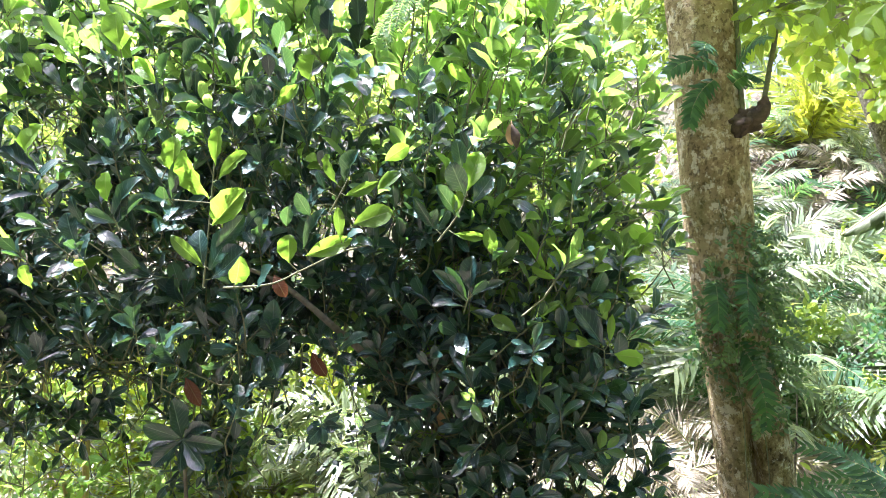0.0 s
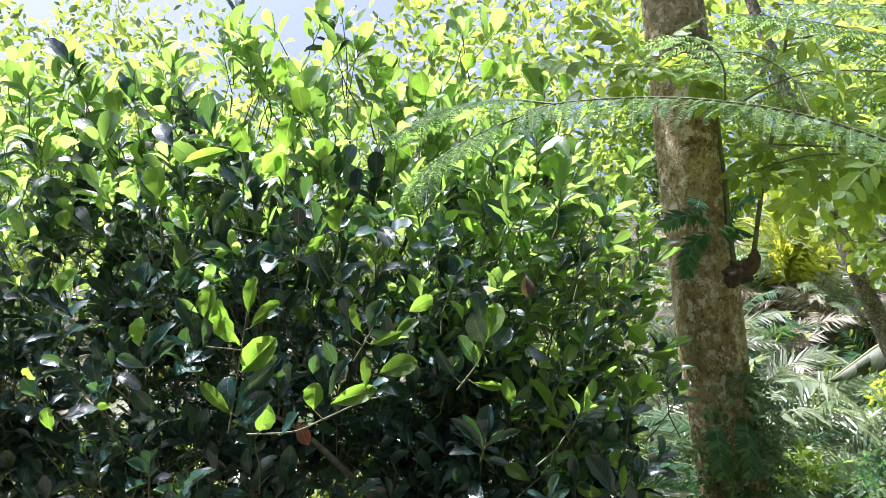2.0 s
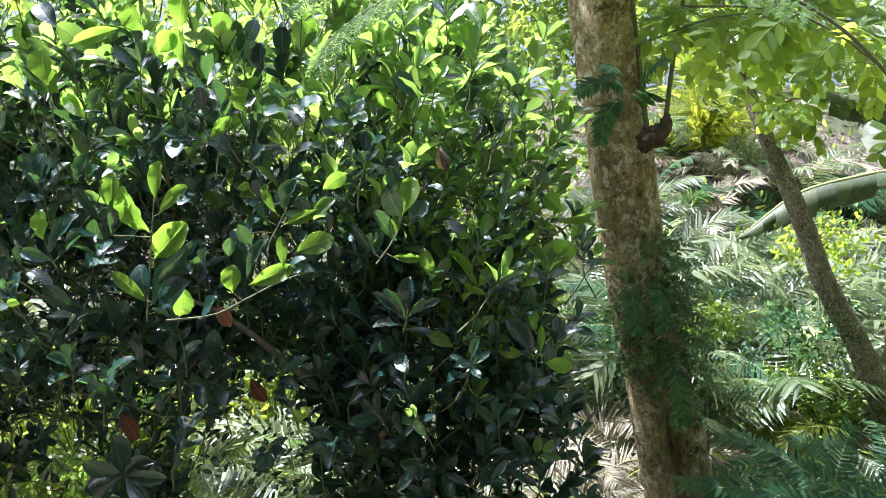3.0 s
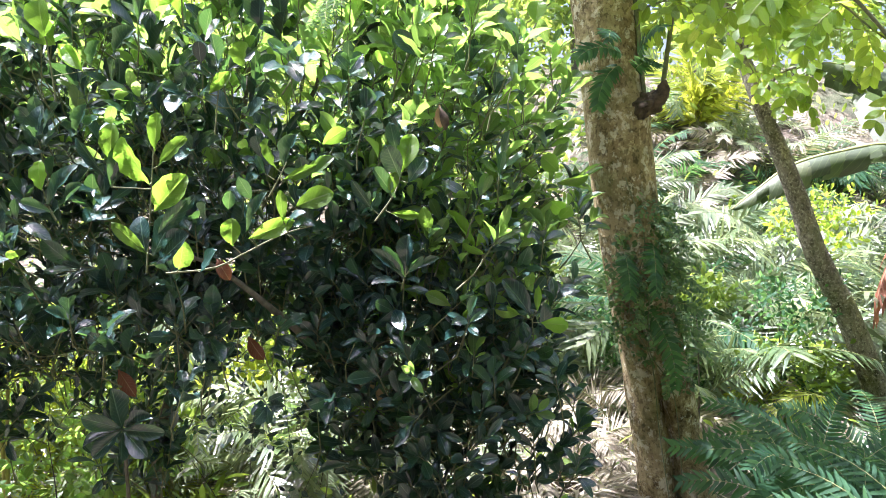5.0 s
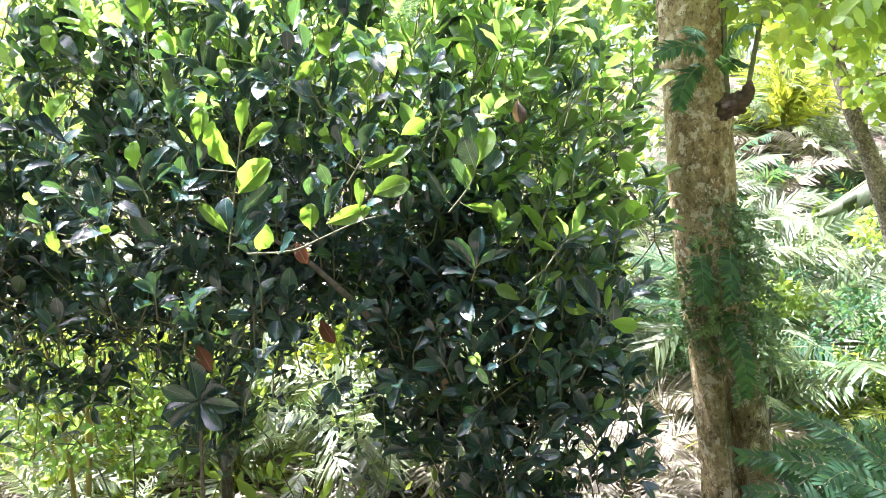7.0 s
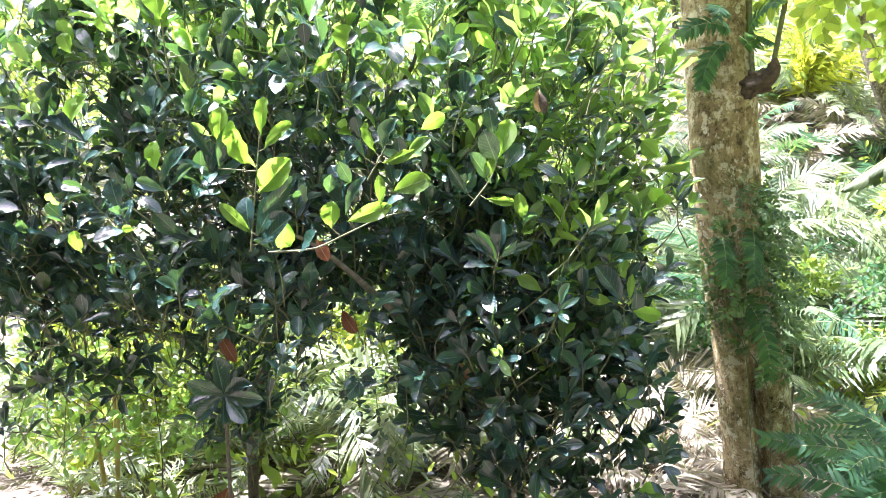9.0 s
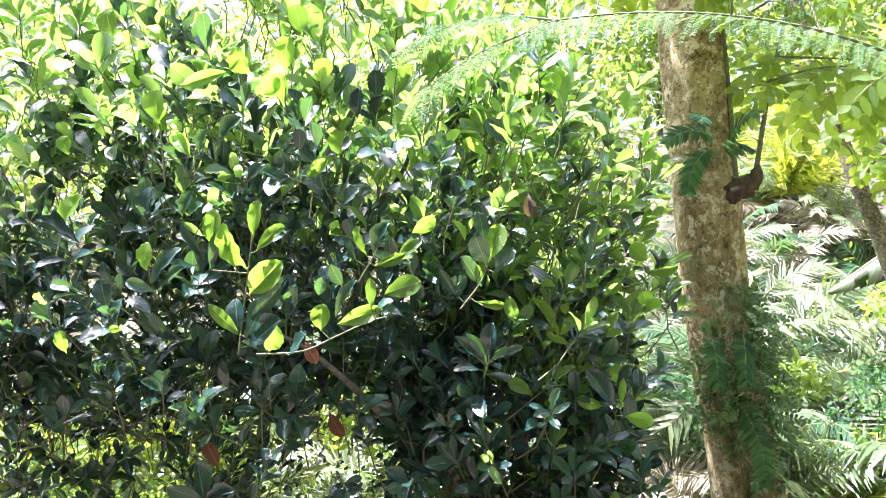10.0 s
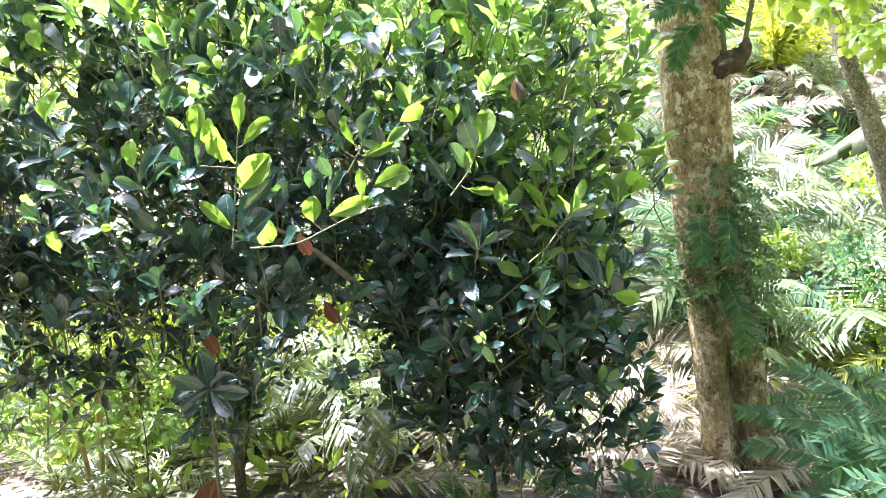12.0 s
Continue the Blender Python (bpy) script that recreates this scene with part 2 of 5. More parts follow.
def tube(b, points, radii, segs=8, rough=0.0):
    """Adds a bent, tapered round stem along points."""
    p = np.asarray(points, float)
    r = np.broadcast_to(np.asarray(radii, float), (len(p),))
    d = unit(np.gradient(p, axis=0))
    ref = np.array((0.3, 0.9, 0.1)) if abs(d[0][1]) < 0.8 else np.array((1.0, 0.1, 0.2))
    s = unit(np.cross(d, ref))
    t = np.cross(d, s)
    a = np.linspace(0, 2 * np.pi, segs, endpoint=False)
    rr = r[:, None] * (1 + rough * RNG.normal(0, 1, (len(p), segs)))
    v = p[:, None] + rr[..., None] * (np.cos(a)[None, :, None] * s[:, None] + np.sin(a)[None, :, None] * t[:, None])
    f = [(i * segs + j, i * segs + (j + 1) % segs, (i + 1) * segs + (j + 1) % segs, (i + 1) * segs + j) for i in range(len(p) - 1) for j in range(segs)]
    uv = np.stack(np.broadcast_arrays(a[None] / 6.283, np.linspace(0, 1, len(p))[:, None]), -1)
    b.add(v, f, uv)


def smooth_line(points, n):
    """n points on a smooth line through the given ones."""
    p = np.asarray(points, float)
    if len(p) == 2:
        return p[0] + np.linspace(0, 1, n)[:, None] * (p[1] - p[0])
    ext = np.vstack([2 * p[0] - p[1], p, 2 * p[-1] - p[-2]])
    out = []
    for t in np.linspace(0, len(p) - 1, n):
        i = min(int(t), len(p) - 2)
        u = t - i
        a, c, d, e = ext[i:i + 4]
        out.append(0.5 * (2 * c + (d - a) * u + (2 * a - 5 * c + 4 * d - e) * u * u + (3 * c - a - 3 * d + e) * u ** 3))
    return np.array(out)


def thing(name, at, label, category, group="", kind=""):
    ob = new(name)
    ob.location = at
    ob.empty_display_size = 0.1
    return tagged(ob, label, category, group, kind)


def part(name, data, material, parent, label=""):
    """Links a Build (or a mesh) as one mesh object under a thing or a part."""
    at = Vector((0, 0, 0))
    top = parent
    while top is not None:
        at += top.location
        top = top.parent
    me = data.mesh(name, material, at) if isinstance(data, Build) else data
    ob = new(name, me)
    ob.parent = parent
    return tagged(ob, label)


# ---- ground ----
def ground_z(x, y):
    """The lie of the land: a dip under the bush, a bank rising behind."""
    dip = -0.36 * min(max((y - 0.5) / 2.6, 0), 1)
    bank = 0.22 * max(y - 7.5, 0) if y < 30 else 0.22 * 22.5
    bank += 0.6 * min(max((x - 1.6) / 1.4, 0), 1) * min(max(y - 6.7, 0), 4.5)
    return dip + bank + 0.04 * noise.noise((x * 0.9, y * 0.9, 0)) + 0.1 * noise.noise((x * 0.2, y * 0.2, 3))


def make_ground():
    xs = np.concatenate([np.linspace(-400, -14, 12), np.linspace(-12, 12, 97), np.linspace(14, 400, 12)])
    ys = np.concatenate([np.linspace(-400, -8, 10), np.linspace(-6, 16, 89), np.linspace(18, 400, 16)])
    v = [(x, y, ground_z(x, y)) for y in ys for x in xs]
    w = len(xs)
    f = [(j * w + i, j * w + i + 1, (j + 1) * w + i + 1, (j + 1) * w + i) for j in range(len(ys) - 1) for i in range(w - 1)]
    b = Build().add(v, f)
    ob = new("ground", b.mesh("ground", M_GROUND))
    return tagged(ob, "dry leaf-strewn forest soil with patches of moss", "ground", kind="structure")


make_ground()


# ---- the big tree with the broken stub ----
def trunk_line(z):
    """Middle of the trunk at a height: it leans and sweeps out at the foot."""
    zs = (-0.5, 0.03, 0.5, 0.98, 1.45, 1.75, 2.2, 2.67, 3.28, 4.5, 6.0)
    xs = (1.76, 1.672, 1.592, 1.492, 1.425, 1.393, 1.335, 1.288, 1.235, 1.12, 0.98)
    rs = (0.23, 0.185, 0.185, 0.18, 0.178, 0.178, 0.17, 0.175, 0.175, 0.16, 0.13)
    return np.interp(z, zs, xs), 4.22, np.interp(z, zs, rs)


def make_big_tree():
    tree = thing("tree", (1.70, 4.22, -0.36), "leaning tree trunk with mottled brown bark and a broken branch stub", "tree")
    b = Build()
    rows, segs = 150, 56
    v, uv = [], []
    for i in range(rows):
        z = -0.5 + 6.5 * i / (rows - 1)
        cx, cy, r = trunk_line(z)
        for j in range(segs):
            a = 2 * math.pi * j / segs
            ca, sa = math.cos(a), math.sin(a)
            k = 1 + 0.035 * noise.noise((ca * 1.5, sa * 1.5, z * 1.6)) + 0.02 * noise.noise((ca * 5, sa * 5, z * 5)) + 0.008 * noise.noise((ca * 14, sa * 14, z * 16))
            # a deep fold near the foot, where two roots have grown together
            fold_a = (a - math.radians(254) + math.pi) % (2 * math.pi) - math.pi
            depth = 0.84 * min(max((0.6 - z) / 0.25, 0), 1)
            k *= 1 - depth * math.exp(-(fold_a / 0.14) ** 2)
            k *= 1 + 0.07 * depth * math.cos(2 * fold_a + math.pi)
            # a swelling under the stub
            k *= 1 + 0.12 * math.exp(-((z - 1.98) / 0.1) ** 2) * max(math.cos(a - math.radians(315)), 0) ** 3
            v.append((cx + r * k * ca, cy + r * k * sa, z))
            uv.append((j / segs, z))
    f = [(i * segs + j, i * segs + (j + 1) % segs, (i + 1) * segs + (j + 1) % segs, (i + 1) * segs + j) for i in range(rows - 1) for j in range(segs)]
    b.add(v, f, uv)
    part("trunk", b, M_BARK, tree)
    # broken stub: a short cup-shaped branch end, hollow in the middle
    b = Build()
    # a gnarled lump with a hollow on its upper side and a short spur
    rows, segs = 28, 36
    v, uv = [], []
    for i in range(rows):
        e = math.pi * (i / (rows - 1) - 0.5)
        for j in range(segs):
            a = 2 * math.pi * j / segs
            d = Vector((math.cos(e) * math.cos(a), math.cos(e) * math.sin(a), math.sin(e)))
            k = 1 + 0.45 * noise.noise(d * 1.7 + Vector((3, 1, 7))) + 0.16 * noise.noise(d * 5) + 0.06 * noise.noise(d * 13)
            k *= 1 - 0.55 * math.exp(-((d - Vector((-0.35, -0.65, 0.67))).length / 0.42) ** 2)
            v.append((1.485 + 0.085 * k * d.x + 0.02 * d.z, 4.06 + 0.085 * k * d.y, 1.99 + 0.068 * k * d.z))
            uv.append((j / segs, i / rows))
    b.add(v, [(i * segs + j, i * segs + (j + 1) % segs, (i + 1) * segs + (j + 1) % segs, (i + 1) * segs + j) for i in range(rows - 1) for j in range(segs)], uv)
    line = smooth_line([(1.52, 4.03, 2.0), (1.55, 4.0, 2.035), (1.552, 3.995, 2.085), (1.545, 4.0, 2.1)], 16)
    tube(b, line, np.interp(np.linspace(0, 1, 16), (0, 0.5, 0.9, 1), (0.045, 0.032, 0.022, 0.003)), 16, 0.08)
    part("branch_stub", b, M_STUB, tree, "dark knobbly branch stub curving upwards")
    for line in ([(1.49, 4.08, 1.98), (1.475, 4.08, 2.1), (1.445, 4.1, 2.5), (1.41, 4.1, 2.85), (1.38, 4.1, 3.3)],
                 [(1.555, 4.02, 2.04), (1.59, 4.08, 2.13), (1.66, 4.1, 2.54), (1.73, 4.1, 2.86), (1.82, 4.12, 3.4)]):
        b = Build()
        tube(b, smooth_line(line, 24), np.linspace(0.015, 0.009, 24), 8, 0.05)
        part("sucker_stem", b, M_TWIG, tree, "thin upright sucker stem")
    # unseen branches reaching up to the added shading crown
    for pts in ([(1.12, 4.22, 4.4), (0.7, 4.4, 4.9), (0.1, 4.6, 5.2)], [(1.0, 4.22, 5.6), (0.6, 4.5, 5.8), (0.1, 4.9, 6.1)]):
        b = Build()
        tube(b, smooth_line(pts, 16), np.linspace(0.06, 0.015, 16), 10, 0.04)
        part("branch", b, M_BARK, tree)
    return tree


big_tree = make_big_tree()


# ---- the broadleaf bush ----
BUSH_AT = (-1.05, 3.75, -0.36)
bush = thing("broadleaf_tree", BUSH_AT, "dense low tree with glossy dark green obovate leaves, backlit young shoots", "tree")
LOBES = [  # middle, radii, share of the shoots
    ((-0.55, 3.7, 1.5), (1.5, 1.15, 1.62), 0.46),
    ((-2.0, 3.9, 1.5), (1.4, 1.2, 1.62), 0.26),
    ((0.26, 3.45, 0.84), (0.62, 0.6, 0.72), 0.145),
    ((0.62, 3.35, 0.36), (0.42, 0.3, 0.42), 0.013),
    ((-1.75, 3.0, 1.35), (0.35, 0.25, 0.4), 0.02),
    ((0.4, 4.0, 1.75), (0.7, 0.7, 1.15), 0.07),
    ((-1.6, 3.6, 0.78), (0.85, 0.5, 0.42), 0.02),
    ((-2.0, 3.5, 0.72), (0.65, 0.4, 0.45), 0.022),
    ((-1.3, 3.65, 0.95), (0.7, 0.35, 0.25), 0.022),
    ((-0.4, 3.35, 1.5), (0.75, 0.4, 0.45), 0.05),
    ((-1.02, 3.3, 0.58), (0.28, 0.16, 0.32), 0.009),
    ((-0.6, 3.4, 1.12), (0.45, 0.3, 0.2), 0.012),
]


LIMB = [(0.08, 3.6, 0.4), (-0.11, 3.38, 0.71), (-0.27, 3.08, 0.96), (-0.38, 2.94, 1.1), (-0.5, 2.88, 1.22), (-0.58, 2.82, 1.29), (-0.68, 2.65, 1.36)]


def bush_shoots(count):
    """Shoot tips, thick near the outside of the crown, with their outward ways."""
    tips, ways = [], []
    for mid, rad, share in LOBES:
        n = int(count * share)
        d = unit(RNG.normal(0, 1, (n, 3)))
        r = RNG.uniform(0.12, 1.0, (n, 1)) ** 0.42
        r *= 1 + 0.22 * np.array([[noise.noise(Vector(q) * 2.6 + Vector(mid))] for q in d])
        r *= np.where(RNG.uniform(0, 1, (n, 1)) < 0.07, 1.16, 1.0)
        p = np.asarray(mid) + d * r * rad
        keep = p[:, 2] > (0.1 if mid[0] < 0.5 else -0.12)
        if mid[2] > 1.2:
            keep &= p[:, 2] > np.where(p[:, 0] < -0.95, 0.96, 0.84) + 0.12 * np.sin(p[:, 0] * 5) + 0.05 * RNG.normal(0, 1, n)
        keep &= ~((p[:, 1] > mid[1] + 0.05) & (RNG.uniform(0, 1, n) < 0.28)) & ~((p[:, 1] > 4.3) & (p[:, 2] < 1.7))
        tips.append(p[keep])
        ways.append((d / rad)[keep])
    p, w = np.concatenate(tips), unit(np.concatenate(ways))
    # few shoots grow on the shaded side of the long bare limb
    bare = smooth_line(LIMB[3:6], 16)
    near = np.min(np.linalg.norm((p[:, None] - bare[None])[:, :, (0, 2)], axis=2), axis=1)
    clear = (near < 0.045) & (p[:, 1] < 3.1)
    # the young shoots stand clear of the crown
    middle = (p[:, 0] > -1.1) & (p[:, 0] < 0.36)
    clear |= middle & (p[:, 1] < 2.72 + 0.2 * (p[:, 0] > -0.42)) & (p[:, 2] > 1.12) & (p[:, 2] < 1.84)
    # above them the crown leans back, so that the sun reaches them
    clear |= middle & (p[:, 2] > 1.5) & (p[:, 1] < 2.66 + 0.38 * (p[:, 2] - 1.5))
    p, w = p[~clear], w[~clear]
    w = unit(0.65 * w + np.array((0, 0, 0.75)) + RNG.normal(0, 0.35, p.shape))
    return p, w


def whorl(p, w, n, spread=0.95):
    """Bases, ways, upper sides of n leaves round each shoot tip."""
    k = len(p)
    ref = unit(np.cross(w, RNG.normal(0, 1, (k, 3))))
    ref2 = np.cross(w, ref)
    i = np.arange(n)
    turn = i[None] * 2.4 + RNG.uniform(0, 6.28, (k, 1)) + RNG.normal(0, 0.25, (k, n))
    open_ = np.clip(spread * (0.35 + 0.75 * i[None] / (n - 1)) + RNG.normal(0, 0.15, (k, n)), 0.1, 1.6)
    out = np.cos(turn)[..., None] * ref[:, None] + np.sin(turn)[..., None] * ref2[:, None]
    axis = np.cos(open_)[..., None] * w[:, None] + np.sin(open_)[..., None] * out
    normal = np.cos(open_)[..., None] * -out + np.sin(open_)[..., None] * w[:, None]
    base = p[:, None] - w[:, None] * (0.085 * i[None] / (n - 1))[..., None] + out * 0.006
    normal = normal + RNG.normal(0, 0.38, normal.shape)
    return base.reshape(-1, 3), axis.reshape(-1, 3), normal.reshape(-1, 3)


LEAF_KINDS = []
for bend_, fold_, wave_ in ((0.05, 0.25, 0.06), (0.18, 0.4, 0.06), (0.3, 0.3, 0.06), (0.1, 0.6, 0.07), (-0.08, 0.3, 0.06), (0.22, 0.15, 0.07)):
    for material_ in (M_LEAF, M_SHOOT):
        b_ = Build()
        leaves(b_, (0, 0, 0), (0, 1, 0), (0, 0, 1), 1.0, 1.0, bend_, fold_, "obovate", wave_)
        LEAF_KINDS.append(b_.mesh("leaf", material_))


def single_leaf(base, axis, normal, length, width, young, parent=bush):
    """One leaf as an object of its own."""
    axis = Vector(axis).normalized()
    side = axis.cross(Vector(normal)).normalized()
    up = side.cross(axis)
    ob = new("leaf", LEAF_KINDS[2 * RNG.integers(0, 6) + (1 if young else 0)])
    ob.parent = parent
    m = Matrix((side * width, axis * length, up * length)).transposed().to_4x4()
    m.translation = Vector(base) - parent.location
    ob.matrix_basis = m
    return ob


def shoot(stem, rows, young=True):
    """A young shoot standing out of the crown: its stem and single leaves (base, tip, width)."""
    b = Build()
    tube(b, smooth_line(stem, 12), np.linspace(0.0035, 0.002, 12), 6)
    part("twig", b, M_TWIG, bush)
    line = smooth_line(stem, 20)
    for bx, by, bz, tx, ty, tz, w, *gloss in rows:
        base, tip = np.array((bx, by, bz)), np.array((tx, ty, tz))
        near = line[np.argmin(np.linalg.norm(line - base, axis=1))]
        if np.linalg.norm(near - base) < 0.12:
            b = Build()
            tube(b, [near, base], (0.002, 0.0015), 5)
            part("leaf_stalk", b, M_TWIG, bush)
        normal = np.array((RNG.normal(-0.1, 0.3), -1.0, RNG.normal(0.5, 0.3) if gloss else RNG.normal(-0.12, 0.2)))
        if gloss and gloss[0] == 1:
            normal = np.array((0.1, -0.57, 0.82))
        long = np.linalg.norm(tip - base)
        if gloss:
            w = min(w, 0.56 * long)
        single_leaf(base, tip - base, normal, long * 1.02, w * 1.06, young and not gloss)


def make_bush():
    # trunk and limbs
    b = Build()
    tube(b, smooth_line([(-1.05, 3.75, -0.5), (-1.06, 3.7, 0.1), (-1.0, 3.65, 0.5), (-0.85, 3.8, 1.0), (-0.7, 4.0, 1.6), (-0.6, 4.05, 2.2)], 40), np.linspace(0.03, 0.01, 40), 12, 0.04)
    part("trunk", b, M_LIMB, bush)
    limbs = [
        LIMB,
        [(0.24, 3.6, -0.45), (0.2, 3.55, 0.1), (0.05, 3.5, 0.5), (0.05, 3.5, 0.9), (0.2, 3.6, 1.5), (0.4, 3.8, 2.2)],
        [(-0.9, 3.78, 0.9), (-1.3, 3.8, 1.3), (-1.8, 3.9, 1.8), (-2.1, 3.95, 2.3)],
        [(-0.85, 3.75, 1.0), (-0.9, 3.8, 1.5), (-1.0, 3.8, 1.9), (-1.0, 3.7, 2.2)],
        [(-0.7, 4.0, 1.6), (-0.3, 3.9, 2.0), (-0.2, 3.8, 2.3)],
    ]
    for line in limbs:
        b = Build()
        tube(b, smooth_line(line, 30), np.linspace(0.02, 0.005, 30), 10, 0.05)
        part("limb", b, M_LIMB, bush)
    # crown
    p, w = bush_shoots(3500)
    order = np.argsort(p[:, 1] + 0.3 * np.abs(p[:, 0] + 0.4))
    p, w = p[order], w[order]
    twig = Build()
    for q, d in zip(p, w):
        c = q - d * RNG.uniform(0.14, 0.26)
        tube(twig, [c + RNG.normal(0, 0.03, 3) - d * 0.05 + (0, 0.03, -0.02), c, q], (0.004, 0.003, 0.002), 4)
    tagged(part("twig", twig, M_TWIG, bush), kind="stuff")
    near = 26
    n = 7
    base, axis, normal = whorl(p, w, n)
    # old leaves turn their upper sides outwards and up
    turned = np.where(RNG.uniform(0, 1, (len(base), 1)) < np.where(base[:, 2:] < 1.15, 0.22, 0.42), 1.0, 0.2)
    normal = unit(normal) + turned * np.array((-0.22, -0.95, 1.2))
    size = np.clip(RNG.normal(0.089, 0.022, len(base)), 0.045, 0.135)
    high = np.clip((base[:, 2] - 1.6) / 0.7, 0, 1)
    size = size * (1 + 0.25 * high) * np.where((base[:, 2] < 1.0) & (base[:, 0] < -0.3), 0.8, 1.0)
    for i in range(near * n):
        single_leaf(base[i], axis[i], normal[i], size[i], size[i] * RNG.uniform(0.46, 0.62), False)
    # young leaves at the tips of the outer and upper shoots, old ones below
    tip_leaf = np.tile(np.arange(n), len(p))
    # weighted to the top and right: the brighter leaf colour also stands in for backlight
    outer = np.repeat(RNG.uniform(0, 1, len(p)) < np.clip(0.08 + np.where(p[:, 0] < -1.0, 0.45, 0.75) * (p[:, 2] - 1.4) + 0.75 * (p[:, 0] > 0.15) * (p[:, 2] > 1.1) + 0.3 * ((p[:, 0] > -0.4) & (p[:, 2] > 1.25)), 0.06, 0.9), n)
    fresh = outer & (tip_leaf < 2.5 + 4.0 * np.clip((base[:, 2] - 1.7) / 0.6, 0, 1) + 1.5 * (base[:, 0] > 0.2))
    rest = np.arange(len(base)) >= near * n
    for pick, material in ((rest & ~fresh, M_LEAF), (rest & fresh, M_YOUNG)):
        b = Build()
        k = int(pick.sum())
        leaves(b, base[pick], axis[pick], normal[pick], size[pick], size[pick] * (RNG.uniform(0.33, 0.52, k) + 0.05 * high[pick]), RNG.normal(0.16, 0.2, k), RNG.uniform(0.1, 0.95, k), "obovate", 0.08)
        tagged(part("crown", b, material, bush), kind="stuff")


make_bush()
shoot([(-0.694, 2.440, 1.296), (-0.673, 2.440, 1.502), (-0.654, 2.440, 1.698)], [
    (-0.650, 2.430, 1.665, -0.637, 2.418, 1.783, 0.045),
    (-0.644, 2.430, 1.623, -0.554, 2.400, 1.708, 0.041),
    (-0.669, 2.430, 1.568, -0.736, 2.380, 1.702, 0.065),
    (-0.782, 2.430, 1.640, -0.771, 2.418, 1.752, 0.056),
    (-0.660, 2.430, 1.486, -0.559, 2.400, 1.590, 0.083),
    (-0.797, 2.430, 1.590, -0.863, 2.380, 1.702, 0.027, 2),
    (-0.787, 2.430, 1.564, -0.711, 2.418, 1.639, 0.032, 2),
    (-0.784, 2.430, 1.562, -0.747, 2.400, 1.680, 0.049, 2),
    (-0.686, 2.430, 1.356, -0.766, 2.380, 1.449, 0.040),
    (-0.690, 2.430, 1.359, -0.710, 2.418, 1.466, 0.065, 2),
    (-0.670, 2.430, 1.350, -0.602, 2.400, 1.481, 0.083, 2),
    (-0.665, 2.430, 1.323, -0.542, 2.380, 1.411, 0.083, 2),
    (-0.659, 2.430, 1.399, -0.556, 2.418, 1.517, 0.050, 2)])
shoot([(-0.962, 2.460, 1.465), (-0.982, 2.460, 1.510), (-0.999, 2.460, 1.573)], [
    (-0.995, 2.450, 1.557, -1.007, 2.438, 1.643, 0.062),
    (-0.978, 2.450, 1.510, -0.911, 2.420, 1.635, 0.049, 2),
    (-0.964, 2.450, 1.492, -0.848, 2.400, 1.566, 0.042, 2),
    (-0.970, 2.450, 1.492, -1.054, 2.438, 1.519, 0.040, 2),
    (-0.884, 2.450, 1.725, -0.854, 2.420, 1.809, 0.047, 2),
    (-0.866, 2.450, 1.734, -0.809, 2.400, 1.772, 0.036, 2)])
shoot([(-0.649, 2.490, 1.290), (-0.502, 2.490, 1.302), (-0.400, 2.490, 1.348), (-0.281, 2.490, 1.404), (-0.189, 2.490, 1.428)], [
    (-0.439, 2.480, 1.371, -0.436, 2.468, 1.456, 0.061),
    (-0.386, 2.480, 1.393, -0.255, 2.450, 1.443, 0.057),
    (-0.389, 2.480, 1.416, -0.349, 2.430, 1.535, 0.035, 1),
    (-0.239, 2.480, 1.490, -0.126, 2.468, 1.537, 0.068),
    (-0.278, 2.480, 1.446, -0.281, 2.450, 1.540, 0.033),
    (-0.374, 2.480, 1.518, -0.402, 2.430, 1.578, 0.040, 2),
    (-0.261, 2.480, 1.421, -0.180, 2.468, 1.434, 0.040, 2),
    (-0.265, 2.480, 1.437, -0.222, 2.450, 1.482, 0.037, 1),
    (-0.606, 2.480, 1.302, -0.575, 2.430, 1.385, 0.059),
    (-0.542, 2.480, 1.291, -0.482, 2.468, 1.358, 0.073, 1),
    (-0.447, 2.480, 1.485, -0.434, 2.450, 1.543, 0.062, 2),
    (-0.526, 2.480, 1.449, -0.502, 2.430, 1.512, 0.055, 2)])
shoot([(-0.334, 2.590, 1.524), (-0.291, 2.590, 1.600), (-0.272, 2.590, 1.638)], [
    (-0.305, 2.580, 1.614, -0.343, 2.568, 1.711, 0.040),
    (-0.281, 2.580, 1.622, -0.242, 2.550, 1.724, 0.057, 1),
    (-0.281, 2.580, 1.582, -0.185, 2.530, 1.612, 0.036),
    (-0.343, 2.580, 1.599, -0.368, 2.568, 1.658, 0.023, 2),
    (-0.154, 2.580, 1.693, -0.082, 2.550, 1.735, 0.050),
    (-0.388, 2.580, 1.786, -0.336, 2.530, 1.835, 0.076, 2)])
